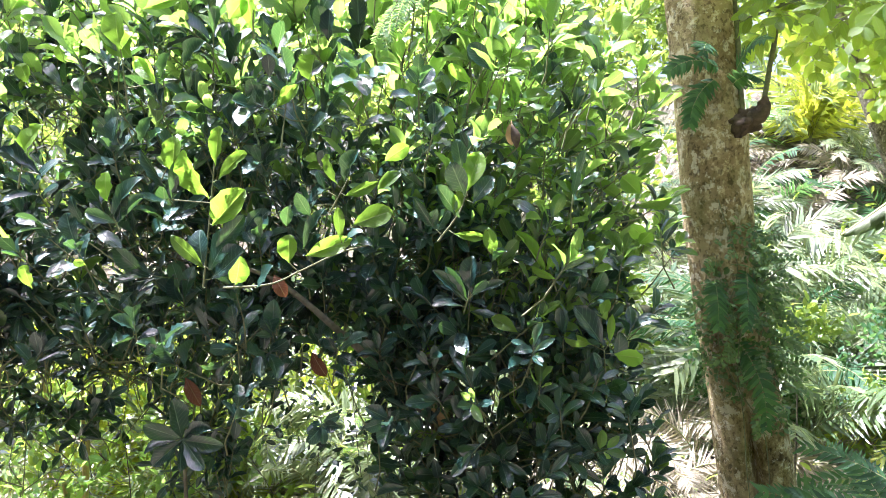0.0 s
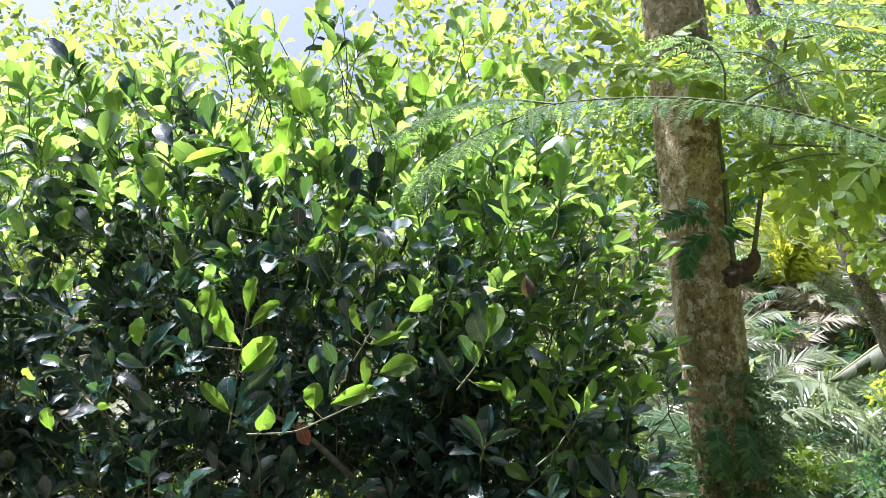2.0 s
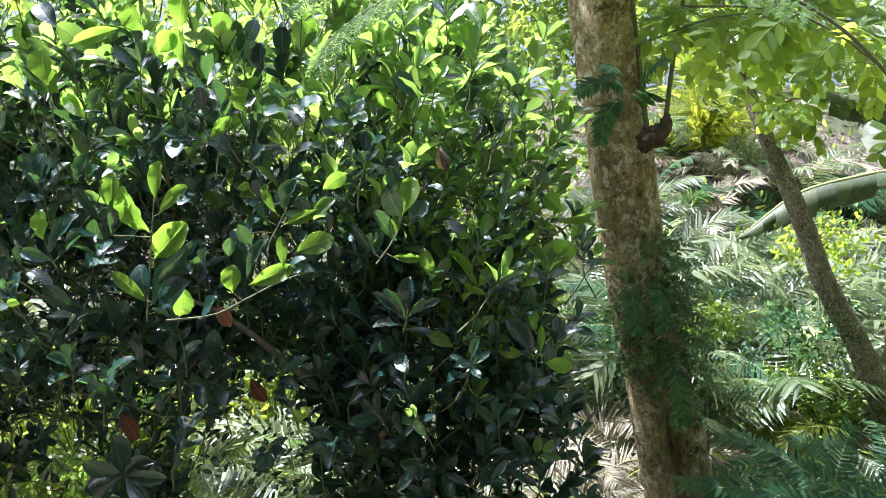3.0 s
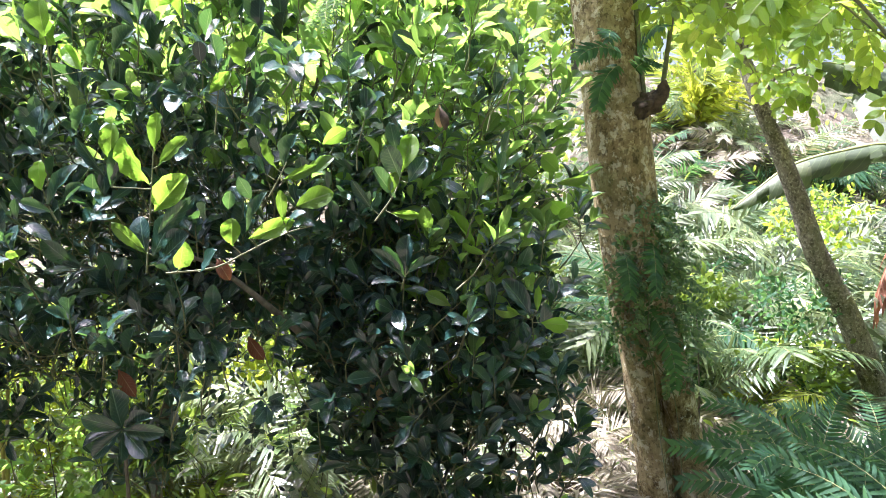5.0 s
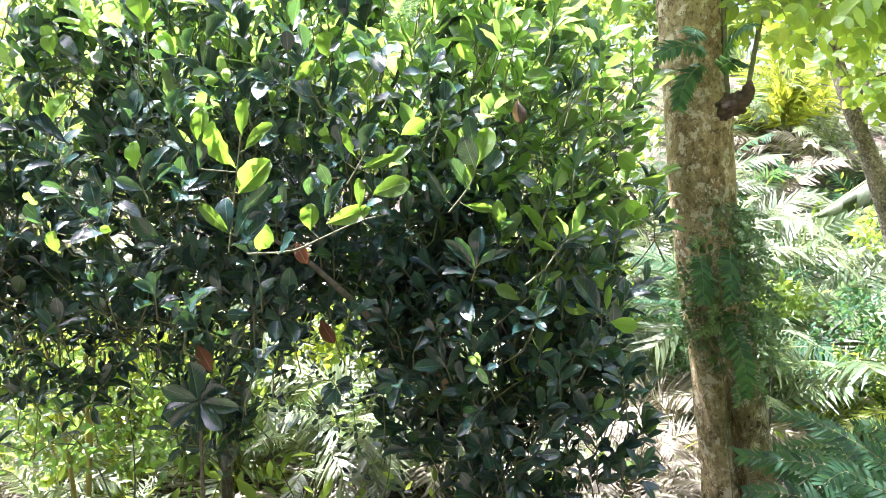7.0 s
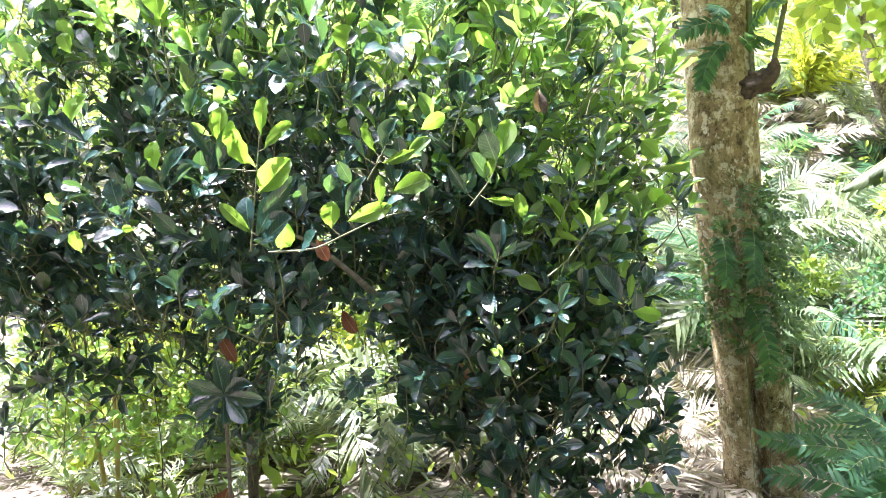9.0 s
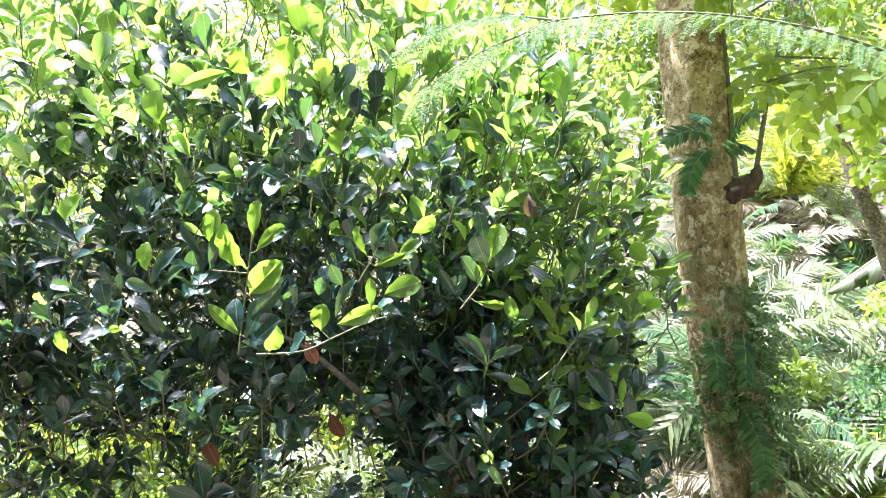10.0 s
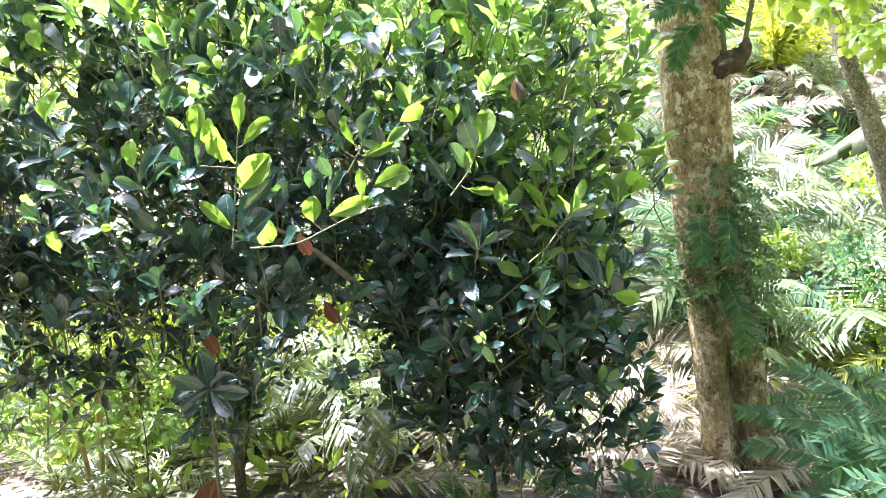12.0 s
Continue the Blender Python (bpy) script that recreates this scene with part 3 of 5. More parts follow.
shoot([(0.013, 2.690, 1.433), (0.082, 2.690, 1.527), (0.111, 2.690, 1.606)], [
    (0.110, 2.680, 1.602, 0.146, 2.668, 1.729, 0.071),
    (0.087, 2.680, 1.512, 0.008, 2.650, 1.615, 0.048, 2),
    (0.103, 2.680, 1.582, 0.058, 2.630, 1.687, 0.083, 2),
    (0.130, 2.680, 1.563, 0.191, 2.668, 1.648, 0.059, 2),
    (0.066, 2.680, 1.523, 0.086, 2.650, 1.598, 0.036),
    (0.003, 2.680, 1.476, -0.061, 2.630, 1.568, 0.034, 2),
    (0.068, 2.680, 1.459, 0.166, 2.668, 1.449, 0.032),
    (0.208, 2.680, 1.382, 0.176, 2.650, 1.469, 0.046),
    (0.196, 2.680, 1.367, 0.233, 2.630, 1.411, 0.024, 1),
    (0.094, 2.680, 1.660, 0.074, 2.668, 1.769, 0.048, 2)])
shoot([(0.100, 2.770, 1.182), (0.116, 2.770, 1.232)], [
    (0.120, 2.760, 1.265, 0.125, 2.748, 1.378, 0.061, 2),
    (0.112, 2.760, 1.229, 0.044, 2.730, 1.340, 0.035, 2),
    (0.106, 2.760, 1.224, 0.010, 2.710, 1.333, 0.041, 2),
    (0.132, 2.760, 1.245, 0.232, 2.748, 1.299, 0.031, 2),
    (0.092, 2.760, 1.208, 0.004, 2.730, 1.231, 0.041, 1),
    (0.128, 2.760, 1.249, 0.177, 2.710, 1.309, 0.029, 2)])
shoot([(0.639, 3.010, 0.834), (0.627, 3.010, 1.014)], [
    (0.618, 3.000, 1.038, 0.523, 2.998, 1.183, 0.075, 2),
    (0.646, 3.000, 1.049, 0.644, 2.961, 1.143, 0.029),
    (0.625, 3.000, 0.989, 0.576, 2.974, 0.931, 0.066, 2),
    (0.662, 3.000, 1.004, 0.757, 2.951, 0.997, 0.061),
    (0.580, 3.000, 1.038, 0.474, 2.966, 1.076, 0.053)])
shoot([(0.442, 2.980, 1.240), (0.398, 2.980, 1.372)], [
    (0.397, 2.970, 1.307, 0.304, 2.927, 1.461, 0.043),
    (0.425, 2.970, 1.395, 0.405, 2.925, 1.465, 0.035),
    (0.403, 2.970, 1.318, 0.446, 2.941, 1.396, 0.048),
    (0.441, 2.970, 1.285, 0.349, 2.941, 1.326, 0.030),
    (0.299, 2.970, 1.087, 0.210, 2.963, 1.143, 0.052),
    (0.387, 2.970, 1.109, 0.394, 2.948, 1.199, 0.065, 2),
    (0.442, 2.970, 1.076, 0.343, 2.965, 1.054, 0.043)])
shoot([(-1.016, 2.650, 1.852), (-1.036, 2.650, 2.044)], [
    (-1.037, 2.640, 2.061, -1.056, 2.630, 2.176, 0.077),
    (-0.924, 2.640, 1.947, -0.989, 2.639, 2.032, 0.046),
    (-0.826, 2.640, 2.004, -0.755, 2.617, 2.083, 0.093, 2),
    (-0.894, 2.640, 1.956, -0.864, 2.581, 2.030, 0.069, 2),
    (-1.221, 2.640, 2.013, -1.244, 2.630, 2.069, 0.050),
    (-1.348, 2.640, 1.947, -1.374, 2.638, 2.013, 0.050)])
shoot([(-0.538, 2.780, 1.748), (-0.516, 2.780, 1.930)], [
    (-0.483, 2.770, 1.969, -0.395, 2.763, 2.037, 0.093, 2),
    (-0.551, 2.770, 1.888, -0.478, 2.740, 1.954, 0.041),
    (-0.574, 2.770, 1.989, -0.575, 2.750, 2.065, 0.061, 2),
    (-0.371, 2.770, 2.119, -0.393, 2.715, 2.214, 0.077, 2),
    (-0.633, 2.770, 2.149, -0.640, 2.758, 2.265, 0.053),
    (-0.714, 2.770, 2.189, -0.655, 2.740, 2.250, 0.069)])
shoot([(0.243, 3.130, 1.825), (0.231, 3.130, 1.961)], [
    (0.230, 3.120, 1.965, 0.215, 3.070, 2.042, 0.064),
    (0.116, 3.120, 2.028, 0.036, 3.054, 2.083, 0.046),
    (0.400, 3.120, 2.264, 0.364, 3.110, 2.362, 0.078),
    (0.684, 3.120, 2.208, 0.694, 3.119, 2.298, 0.078),
    (0.527, 3.120, 1.881, 0.594, 3.056, 1.939, 0.050),
    (0.770, 3.120, 1.607, 0.704, 3.106, 1.668, 0.073),
    (0.759, 3.120, 1.562, 0.882, 3.079, 1.581, 0.046),
    (0.795, 3.120, 1.435, 0.739, 3.061, 1.470, 0.059),
    (0.772, 3.120, 1.412, 0.805, 3.071, 1.464, 0.055)])
shoot([(-1.353, 2.580, 1.598), (-1.332, 2.580, 1.711)], [
    (-1.336, 2.570, 1.701, -1.284, 2.554, 1.806, 0.068),
    (-1.271, 2.570, 1.643, -1.419, 2.561, 1.721, 0.049, 1),
    (-1.401, 2.570, 1.729, -1.353, 2.503, 1.833, 0.083, 2),
    (-1.308, 2.570, 1.272, -1.321, 2.543, 1.348, 0.049),
    (-1.380, 2.570, 1.437, -1.380, 2.503, 1.463, 0.045),
    (-1.126, 2.570, 1.352, -1.155, 2.550, 1.368, 0.030)])
shoot([(-0.649, 2.780, 2.358), (-0.665, 2.780, 2.518)], [
    (-0.653, 2.770, 2.525, -0.674, 2.723, 2.606, 0.073),
    (-0.572, 2.770, 2.409, -0.599, 2.762, 2.511, 0.073),
    (-1.259, 2.770, 2.397, -1.291, 2.769, 2.492, 0.081),
    (-1.148, 2.770, 2.187, -1.073, 2.735, 2.068, 0.089),
    (-1.050, 2.770, 2.279, -1.119, 2.770, 2.374, 0.089, 2),
    (-0.758, 2.770, 2.262, -0.804, 2.722, 2.345, 0.081)])
shoot([(-0.624, 2.750, 2.116), (-0.625, 2.750, 2.253)], [
    (-0.624, 2.740, 2.270, -0.617, 2.675, 2.374, 0.080),
    (-0.503, 2.740, 2.236, -0.481, 2.712, 2.312, 0.068),
    (-0.961, 2.740, 1.967, -0.999, 2.672, 2.032, 0.052),
    (-0.427, 2.740, 1.965, -0.411, 2.684, 2.044, 0.092),
    (-0.529, 2.740, 1.903, -0.476, 2.699, 1.949, 0.040),
    (-0.364, 2.740, 2.104, -0.358, 2.713, 2.206, 0.072, 2),
    (-0.999, 2.740, 2.216, -0.852, 2.681, 2.246, 0.048)])
shoot([(-0.127, 3.230, 2.363), (-0.145, 3.230, 2.622)], [
    (-0.146, 3.220, 2.643, -0.172, 3.153, 2.717, 0.080),
    (-0.308, 3.220, 2.682, -0.333, 3.211, 2.767, 0.071),
    (0.026, 3.220, 2.758, 0.047, 3.172, 2.813, 0.066),
    (0.098, 3.220, 2.702, 0.143, 3.217, 2.799, 0.071),
    (0.454, 3.220, 2.672, 0.457, 3.213, 2.754, 0.061),
    (-0.196, 3.220, 2.369, -0.263, 3.176, 2.414, 0.080),
    (-0.149, 3.220, 2.359, -0.080, 3.182, 2.400, 0.061)])

# ---- fronds ----
def rib(base, way, length, arch, n=16, sway=0.0):
    """A midrib that starts along way and bends down by arch radians."""
    way = unit(way)
    flat = unit((way[0], way[1], 1e-4))
    side = np.cross(flat, (0, 0, 1))
    el = math.asin(max(min(way[2], 1), -1))
    p = [np.asarray(base, float)]
    for i in range(n):
        e = el - arch * ((i + 0.5) / n) ** 1.3
        p.append(p[-1] + length / n * (math.cos(e) * flat + math.sin(e) * np.array((0, 0, 1.0)) + sway * i / n * side))
    return np.array(p)


def pinnate(line, pairs, leaflet, width, start=0.15, angle=1.0, droop=0.2, profile="strip", b=None, bend=0.2, uneven=0.08, lift=0.3, top=(0, 0, 1.0)):
    """Leaflets in two rows along a midrib."""
    b = b or Build()
    t = np.linspace(start, 0.99, pairs)
    s = np.linspace(0, 1, len(line))
    p = np.stack([np.interp(t, s, line[:, c]) for c in range(3)], 1)
    d = unit(np.stack([np.interp(t, s, np.gradient(line[:, c])) for c in range(3)], 1))
    side = unit(np.cross(d, top))
    up = np.cross(side, d)
    size = leaflet * (0.45 + 0.55 * np.sin(np.pi * np.clip(0.12 + 0.8 * (t - start) / (1 - start), 0, 1)))
    for sign in (-1, 1):
        a = angle * (1.08 - 0.45 * t)[:, None] + RNG.normal(0, uneven, (pairs, 1))
        axis = np.cos(a) * d + sign * np.sin(a) * side + lift * up * 0.5 - np.array((0, 0, droop)) + RNG.normal(0, uneven, (pairs, 3))
        leaves(b, p, axis, up + RNG.normal(0, 0.2, (pairs, 3)), size * RNG.uniform(0.85, 1.1, pairs), width, bend + RNG.normal(0, 0.06, pairs), 0.15, profile)
    return b


LEAFLETS = {}


def twisted(share):
    """The upper side of a frond that hangs or twists by chance."""
    return unit(np.array((RNG.normal(0, 0.3), -share + RNG.normal(0, 0.25), 0.75)))


def leaflet_frond(owner, line, pairs, leaflet, width, material, thick, start=0.12, angle=1.2, droop=0.1, profile="oblong", uneven=0.06):
    """A frond whose leaflets are objects of their own on shared meshes."""
    if material.name not in LEAFLETS:
        LEAFLETS[material.name] = []
        for bend in (0.05, 0.15, 0.28):
            b = Build()
            leaves(b, (0, 0, 0), (0, 1, 0), (0, 0, 1), 1.0, 1.0, bend, 0.04, profile, 0.01)
            LEAFLETS[material.name].append(b.mesh("leaflet", material))
    b = Build()
    tube(b, line, np.linspace(thick, thick * 0.3, len(line)), 5)
    ob = part("frond", b, M_RACHIS, owner)
    s = np.linspace(0, 1, len(line))
    at = Vector(owner.location)
    top = twisted(0.9)
    for t in np.linspace(start, 0.99, pairs):
        p = np.array([np.interp(t, s, line[:, c]) for c in range(3)])
        d = unit([np.interp(t, s, np.gradient(line[:, c])) for c in range(3)])
        side = unit(np.cross(d, top))
        up = np.cross(side, d)
        size = leaflet * (0.45 + 0.55 * math.sin(math.pi * min(0.15 + 0.8 * (t - start) / (1 - start), 1)))
        for sign in (-1, 1):
            a = angle * (1.08 - 0.45 * t) + RNG.normal(0, uneven)
            axis = unit(math.cos(a) * d + sign * math.sin(a) * side - np.array((0, 0, droop)) + RNG.normal(0, uneven, 3))
            sd = unit(np.cross(axis, up + RNG.normal(0, 0.2, 3)))
            nm = np.cross(sd, axis)
            long = size * RNG.uniform(0.85, 1.1)
            leaf = new("leaflet", LEAFLETS[material.name][RNG.integers(0, 3)])
            leaf.parent = ob
            m = Matrix((Vector(sd) * width, Vector(axis) * long, Vector(nm) * long)).transposed().to_4x4()
            m.translation = Vector(p) - at
            leaf.matrix_basis = m
    return ob


def frond_part(owner, line, blade, material, thick, label=""):
    ob = part("frond", blade, material, owner, label)
    b = Build()
    tube(b, line, np.linspace(thick, thick * 0.25, len(line)), 5)
    r = part("rachis", b, M_RACHIS, owner)
    r.parent = ob
    return ob


def palm(at, count, length, label, material=M_PALM, lean=0.75, leaflet=0.25, width=0.024, pairs=26, stem=0.0, seed=0, arch=1.2, towards=None, group="undergrowth palms", start=0.18, loose=1.0):
    """A small palm: fronds arching out of one root or short stem."""
    at = (at[0], at[1], ground_z(at[0], at[1]) if at[2] is None else at[2])
    owner = thing("palm", at, label, "palm", group)
    top = np.array(at) + (0, 0, stem)
    if stem:
        b = Build()
        tube(b, smooth_line([at, np.array(at) + (0.02, 0, stem * 0.5), top], 10), np.linspace(0.02, 0.015, 10), 10, 0.05)
        part("stem", b, M_RACHIS, owner)
    for i in range(count):
        a = i * 2.4 + seed + RNG.normal(0, 0.2)
        if towards is not None:
            a = towards + RNG.normal(0, 0.9)
        e = lean + loose * RNG.normal(0.12, 0.25)
        line = rib(top, (math.cos(a) * math.cos(e), math.sin(a) * math.cos(e), math.sin(e)), length * RNG.uniform(0.75, 1.1), arch + RNG.normal(0, 0.2), 16, RNG.normal(0, 0.15))
        frond_part(owner, line, pinnate(line, pairs, leaflet * length / 1.1, width * length / 1.1, start, 0.95, 0.25, top=twisted(0.5)), material, 0.007)
    return owner


PALE = "sunlit pale green palm with arching feather fronds on the forest floor"
for at, count, length, seed in (
    ((3.0, 6.0, None), 10, 1.6, 0.3), ((2.35, 5.6, None), 9, 1.25, 1.1), ((3.7, 6.4, None), 10, 1.7, 2.0), ((2.2, 7.2, None), 10, 1.9, 0.7),
    ((4.3, 7.4, None), 8, 1.3, 1.7), ((3.3, 7.8, None), 8, 1.3, 0.9), ((5.2, 6.6, None), 9, 1.8, 0.2),
    ((-0.75, 5.5, None), 10, 1.2, 0.4), ((-0.25, 5.5, None), 8, 1.0, 1.9), ((-1.75, 5.3, None), 8, 0.95, 2.2), ((0.45, 5.2, None), 7, 0.85, 0.5), ((-2.7, 5.2, None), 8, 1.1, 1.3),
):
    palm(at, count, length, PALE, seed=seed)
palm((4.3, 9.9, None), 24, 1.15, "small palm with a burst of bright yellow-green fronds", M_YPALM, 0.8, 0.32, 0.042, 18, 0.3, 0.5, 0.9, None, "", 0.1, 1.8)
palm((3.45, 5.05, None), 7, 1.25, "yellow-green palm seedling beside the leaning trunk", M_YPALM, 1.1, 0.16, 0.017, 22, 0.0, 1.0, 1.6, group="", start=0.5)


# leaflet colour raised towards white, standing in for strong sun on the fronds
M_PALE = leaf_material("sunlit_palm_leaflet", (0.1, 0.15, 0.07), (0.19, 0.23, 0.13), (0.36, 0.38, 0.28), (0.52, 0.64, 0.26), 0.32, 0.28, veins=False, spec=1.0)
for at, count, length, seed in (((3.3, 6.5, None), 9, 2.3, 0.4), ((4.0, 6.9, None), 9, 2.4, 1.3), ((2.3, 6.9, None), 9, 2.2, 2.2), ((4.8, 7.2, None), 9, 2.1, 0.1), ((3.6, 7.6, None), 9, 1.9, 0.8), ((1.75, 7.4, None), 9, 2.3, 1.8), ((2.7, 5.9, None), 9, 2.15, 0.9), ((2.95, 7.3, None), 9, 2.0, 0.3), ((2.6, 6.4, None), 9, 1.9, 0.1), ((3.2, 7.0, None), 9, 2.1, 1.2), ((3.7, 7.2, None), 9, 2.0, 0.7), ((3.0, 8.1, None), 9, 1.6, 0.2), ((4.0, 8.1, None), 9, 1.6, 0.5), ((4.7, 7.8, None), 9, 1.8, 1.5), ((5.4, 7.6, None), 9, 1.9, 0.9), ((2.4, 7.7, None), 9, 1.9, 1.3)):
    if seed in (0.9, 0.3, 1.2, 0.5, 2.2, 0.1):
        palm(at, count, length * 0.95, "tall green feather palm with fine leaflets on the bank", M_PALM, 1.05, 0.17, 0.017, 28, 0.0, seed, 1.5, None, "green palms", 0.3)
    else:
        palm(at, count, length, "tall palm with drooping fronds, coloured pale as if sunlit", M_PALE, 1.1, 0.18, 0.019, 26, 0.0, seed, 1.5, None, "pale palms", 0.35)
for at, count, length, seed in (((1.3, 5.0, None), 7, 0.95, 0.2), ((1.0, 5.2, None), 8, 1.1, 0.7), ((1.3, 5.6, None), 8, 1.2, 1.2), ((1.75, 5.3, None), 7, 1.0, 0.1), ((-0.1, 5.0, None), 8, 1.15, 0.6), ((2.3, 5.45, None), 7, 1.1, 1.4), ((2.45, 6.1, None), 7, 1.2, 1.0), ((2.55, 5.1, None), 7, 1.0, 0.4), ((3.2, 5.4, None), 6, 1.0, 1.7), ((3.35, 5.7, None), 7, 1.1, 2.0), ((0.75, 5.5, None), 6, 0.9, 0.6), ((4.2, 6.3, None), 7, 1.3, 0.9)):
    palm(at, count, length, "dried straw-coloured palm with drooping bleached fronds", M_STRAW, leaflet=0.22, width=0.015, pairs=32, seed=seed, arch=1.7, group="dried palms")


for at, count, length, seed in (((-0.95, 5.2, None), 12, 1.45, 0.9), ((-0.45, 5.1, None), 12, 1.4, 2.0), ((-0.65, 5.5, None), 12, 1.6, 0.2)):
    palm(at, count, length, "sunlit pale palm with glossy arching leaflets", M_PALE, 1.0, 0.19, 0.018, 32, 0.0, seed, 1.7, group="glossy palms", start=0.25)
for at, count, length, seed in (((-1.2, 5.0, None), 10, 1.35, 0.3), ((-0.75, 4.95, None), 9, 1.3, 1.4)):
    palm(at, count, length, "sunlit yellow-green fern palm with fine close leaflets", M_SMALL, 1.0, 0.14, 0.014, 34, 0.0, seed, 1.7, group="fern palms", start=0.25)
for at, count, length, seed in (((-2.3, 4.3, None), 7, 0.65, 0.3), ((-1.75, 4.2, None), 7, 0.6, 1.2), ((-1.3, 4.7, None), 7, 0.75, 2.1), ((-0.8, 4.8, None), 9, 0.85, 0.6), ((-0.35, 4.75, None), 9, 0.8, 1.6), ((0.1, 4.8, None), 8, 0.75, 0.1)):
    palm(at, count, length, "low pale green palm seedling in broken sunlight", M_PALE, 0.8, 0.2, 0.022, 22, 0.0, seed, 1.3, group="palm seedlings", start=0.2)


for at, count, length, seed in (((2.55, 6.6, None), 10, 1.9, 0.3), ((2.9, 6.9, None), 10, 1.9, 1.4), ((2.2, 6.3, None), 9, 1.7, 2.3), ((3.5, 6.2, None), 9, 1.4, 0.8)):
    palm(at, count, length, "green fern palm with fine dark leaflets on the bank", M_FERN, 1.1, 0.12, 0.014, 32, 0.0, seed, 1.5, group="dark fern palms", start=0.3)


for i, (x, y) in enumerate(((2.9, 8.9), (3.3, 9.3), (3.6, 8.8), (5.0, 9.3), (3.3, 10.0), (3.0, 9.8), (4.9, 9.9), (5.4, 9.2), (2.5, 9.3), (3.2, 8.5), (2.6, 8.4), (5.2, 8.6), (3.8, 8.4), (4.3, 8.6), (4.0, 9.2), (3.5, 7.9), (4.8, 8.9), (3.0, 7.6), (4.4, 7.9), (5.8, 8.2), (2.3, 8.7), (3.9, 7.5), (3.4, 8.9), (4.6, 9.5), (5.0, 7.9), (2.8, 9.2), (5.3, 9.6), (5.0, 10.2), (5.7, 9.2), (6.0, 9.8), (4.6, 10.3), (6.3, 9.1))):
    # pale and dark leaflet colours stand in for sun and shade, palm by palm
    look_of = ((M_PALE, "palm with fine leaflets coloured pale as if sunlit, high on the bank"), (M_FERN, "fern palm coloured dark green as if shaded, high on the bank"), (M_STRAW, "dried bleached palm high on the bank"))[i % 3]
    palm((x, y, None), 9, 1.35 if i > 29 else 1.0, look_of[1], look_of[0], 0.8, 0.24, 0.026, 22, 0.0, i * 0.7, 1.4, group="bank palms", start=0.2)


# ---- leaning trunk, banana ----
def make_leaning_tree():
    tree = thing("tree", (3.75, 5.2, -0.36), "slim leaning trunk with dark speckled bark", "tree")
    b = Build()
    line = smooth_line([(3.78, 5.2, -0.5), (3.55, 5.2, 0.2), (3.36, 5.2, 0.65), (3.14, 5.2, 1.06), (3.0, 5.2, 1.45), (2.86, 5.2, 1.8), (2.72, 5.2, 2.12), (2.6, 5.25, 2.5), (2.35, 5.3, 3.3), (2.1, 5.4, 4.2)], 90)
    tube(b, line, np.interp(np.linspace(0, 1, 90), (0, 0.45, 0.6, 1), (0.095, 0.07, 0.056, 0.04)), 24, 0.02)
    part("trunk", b, M_BARK2, tree)
    for pts in ([(2.66, 5.23, 2.3), (2.85, 5.05, 2.55), (3.2, 4.9, 2.65)], [(2.62, 5.24, 2.45), (2.4, 5.05, 2.8), (2.1, 4.95, 2.9)], [(2.5, 5.26, 2.8), (2.8, 5.0, 2.95), (3.3, 4.85, 2.9)], [(2.72, 5.2, 2.12), (2.75, 5.0, 2.3), (2.95, 4.85, 2.35)]):
        b = Build()
        tube(b, smooth_line(pts, 12), np.linspace(0.016, 0.005, 12), 8)
        part("branch", b, M_BARK2, tree)
        for q in smooth_line(pts, 6)[1:]:
            for k in range(2):
                line = rib(q, (RNG.normal(0, 0.7), RNG.uniform(-0.9, 0.1), RNG.uniform(-0.6, 0.3)), RNG.uniform(0.3, 0.45), 0.8, 10)
                leaflet_frond(tree, line, 5, 0.11, 0.06, M_SPRAY, 0.0025, 0.2, 1.0, 0.15, "oval", 0.15)
    return tree


make_leaning_tree()


def banana_blade(line, width, drop):
    """A broad blade on both sides of a midrib, torn into strips that hang a little."""
    b = Build()
    n = len(line)
    d = unit(np.gradient(line, axis=0))
    side = unit(np.cross(d, (0, 0, 1.0)))
    w = width * np.sin(np.pi * np.clip(np.linspace(0.08, 1.0, n), 0, 1)) ** 0.6
    for sign in (-1, 1):
        i = 0
        while i < n - 1:
            k = min(i + int(RNG.integers(1, 5)), n - 1)
            hang = drop + RNG.uniform(-0.55, 0.5)
            reach = RNG.uniform(0.6, 1.05)
            v, uv = [], []
            for j in range(i, k + 1):
                for c in range(5):
                    u = c / 4
                    wide = reach * w[j]
                    out = sign * side[j] * wide * u * math.cos(hang * u)
                    v.append(line[j] + out - np.array((0, 0, 1)) * wide * u * math.sin(hang * u * 1.2) + d[j] * (0.12 + 0.25 * (j == k)) * u * wide)
                    uv.append((0.5 + 0.5 * sign * u, j / n * 3))
            f = [(r * 5 + c, r * 5 + c + 1, (r + 1) * 5 + c + 1, (r + 1) * 5 + c) for r in range(k - i) for c in range(4)]
            b.add(v, f, uv)
            i = k
    return b


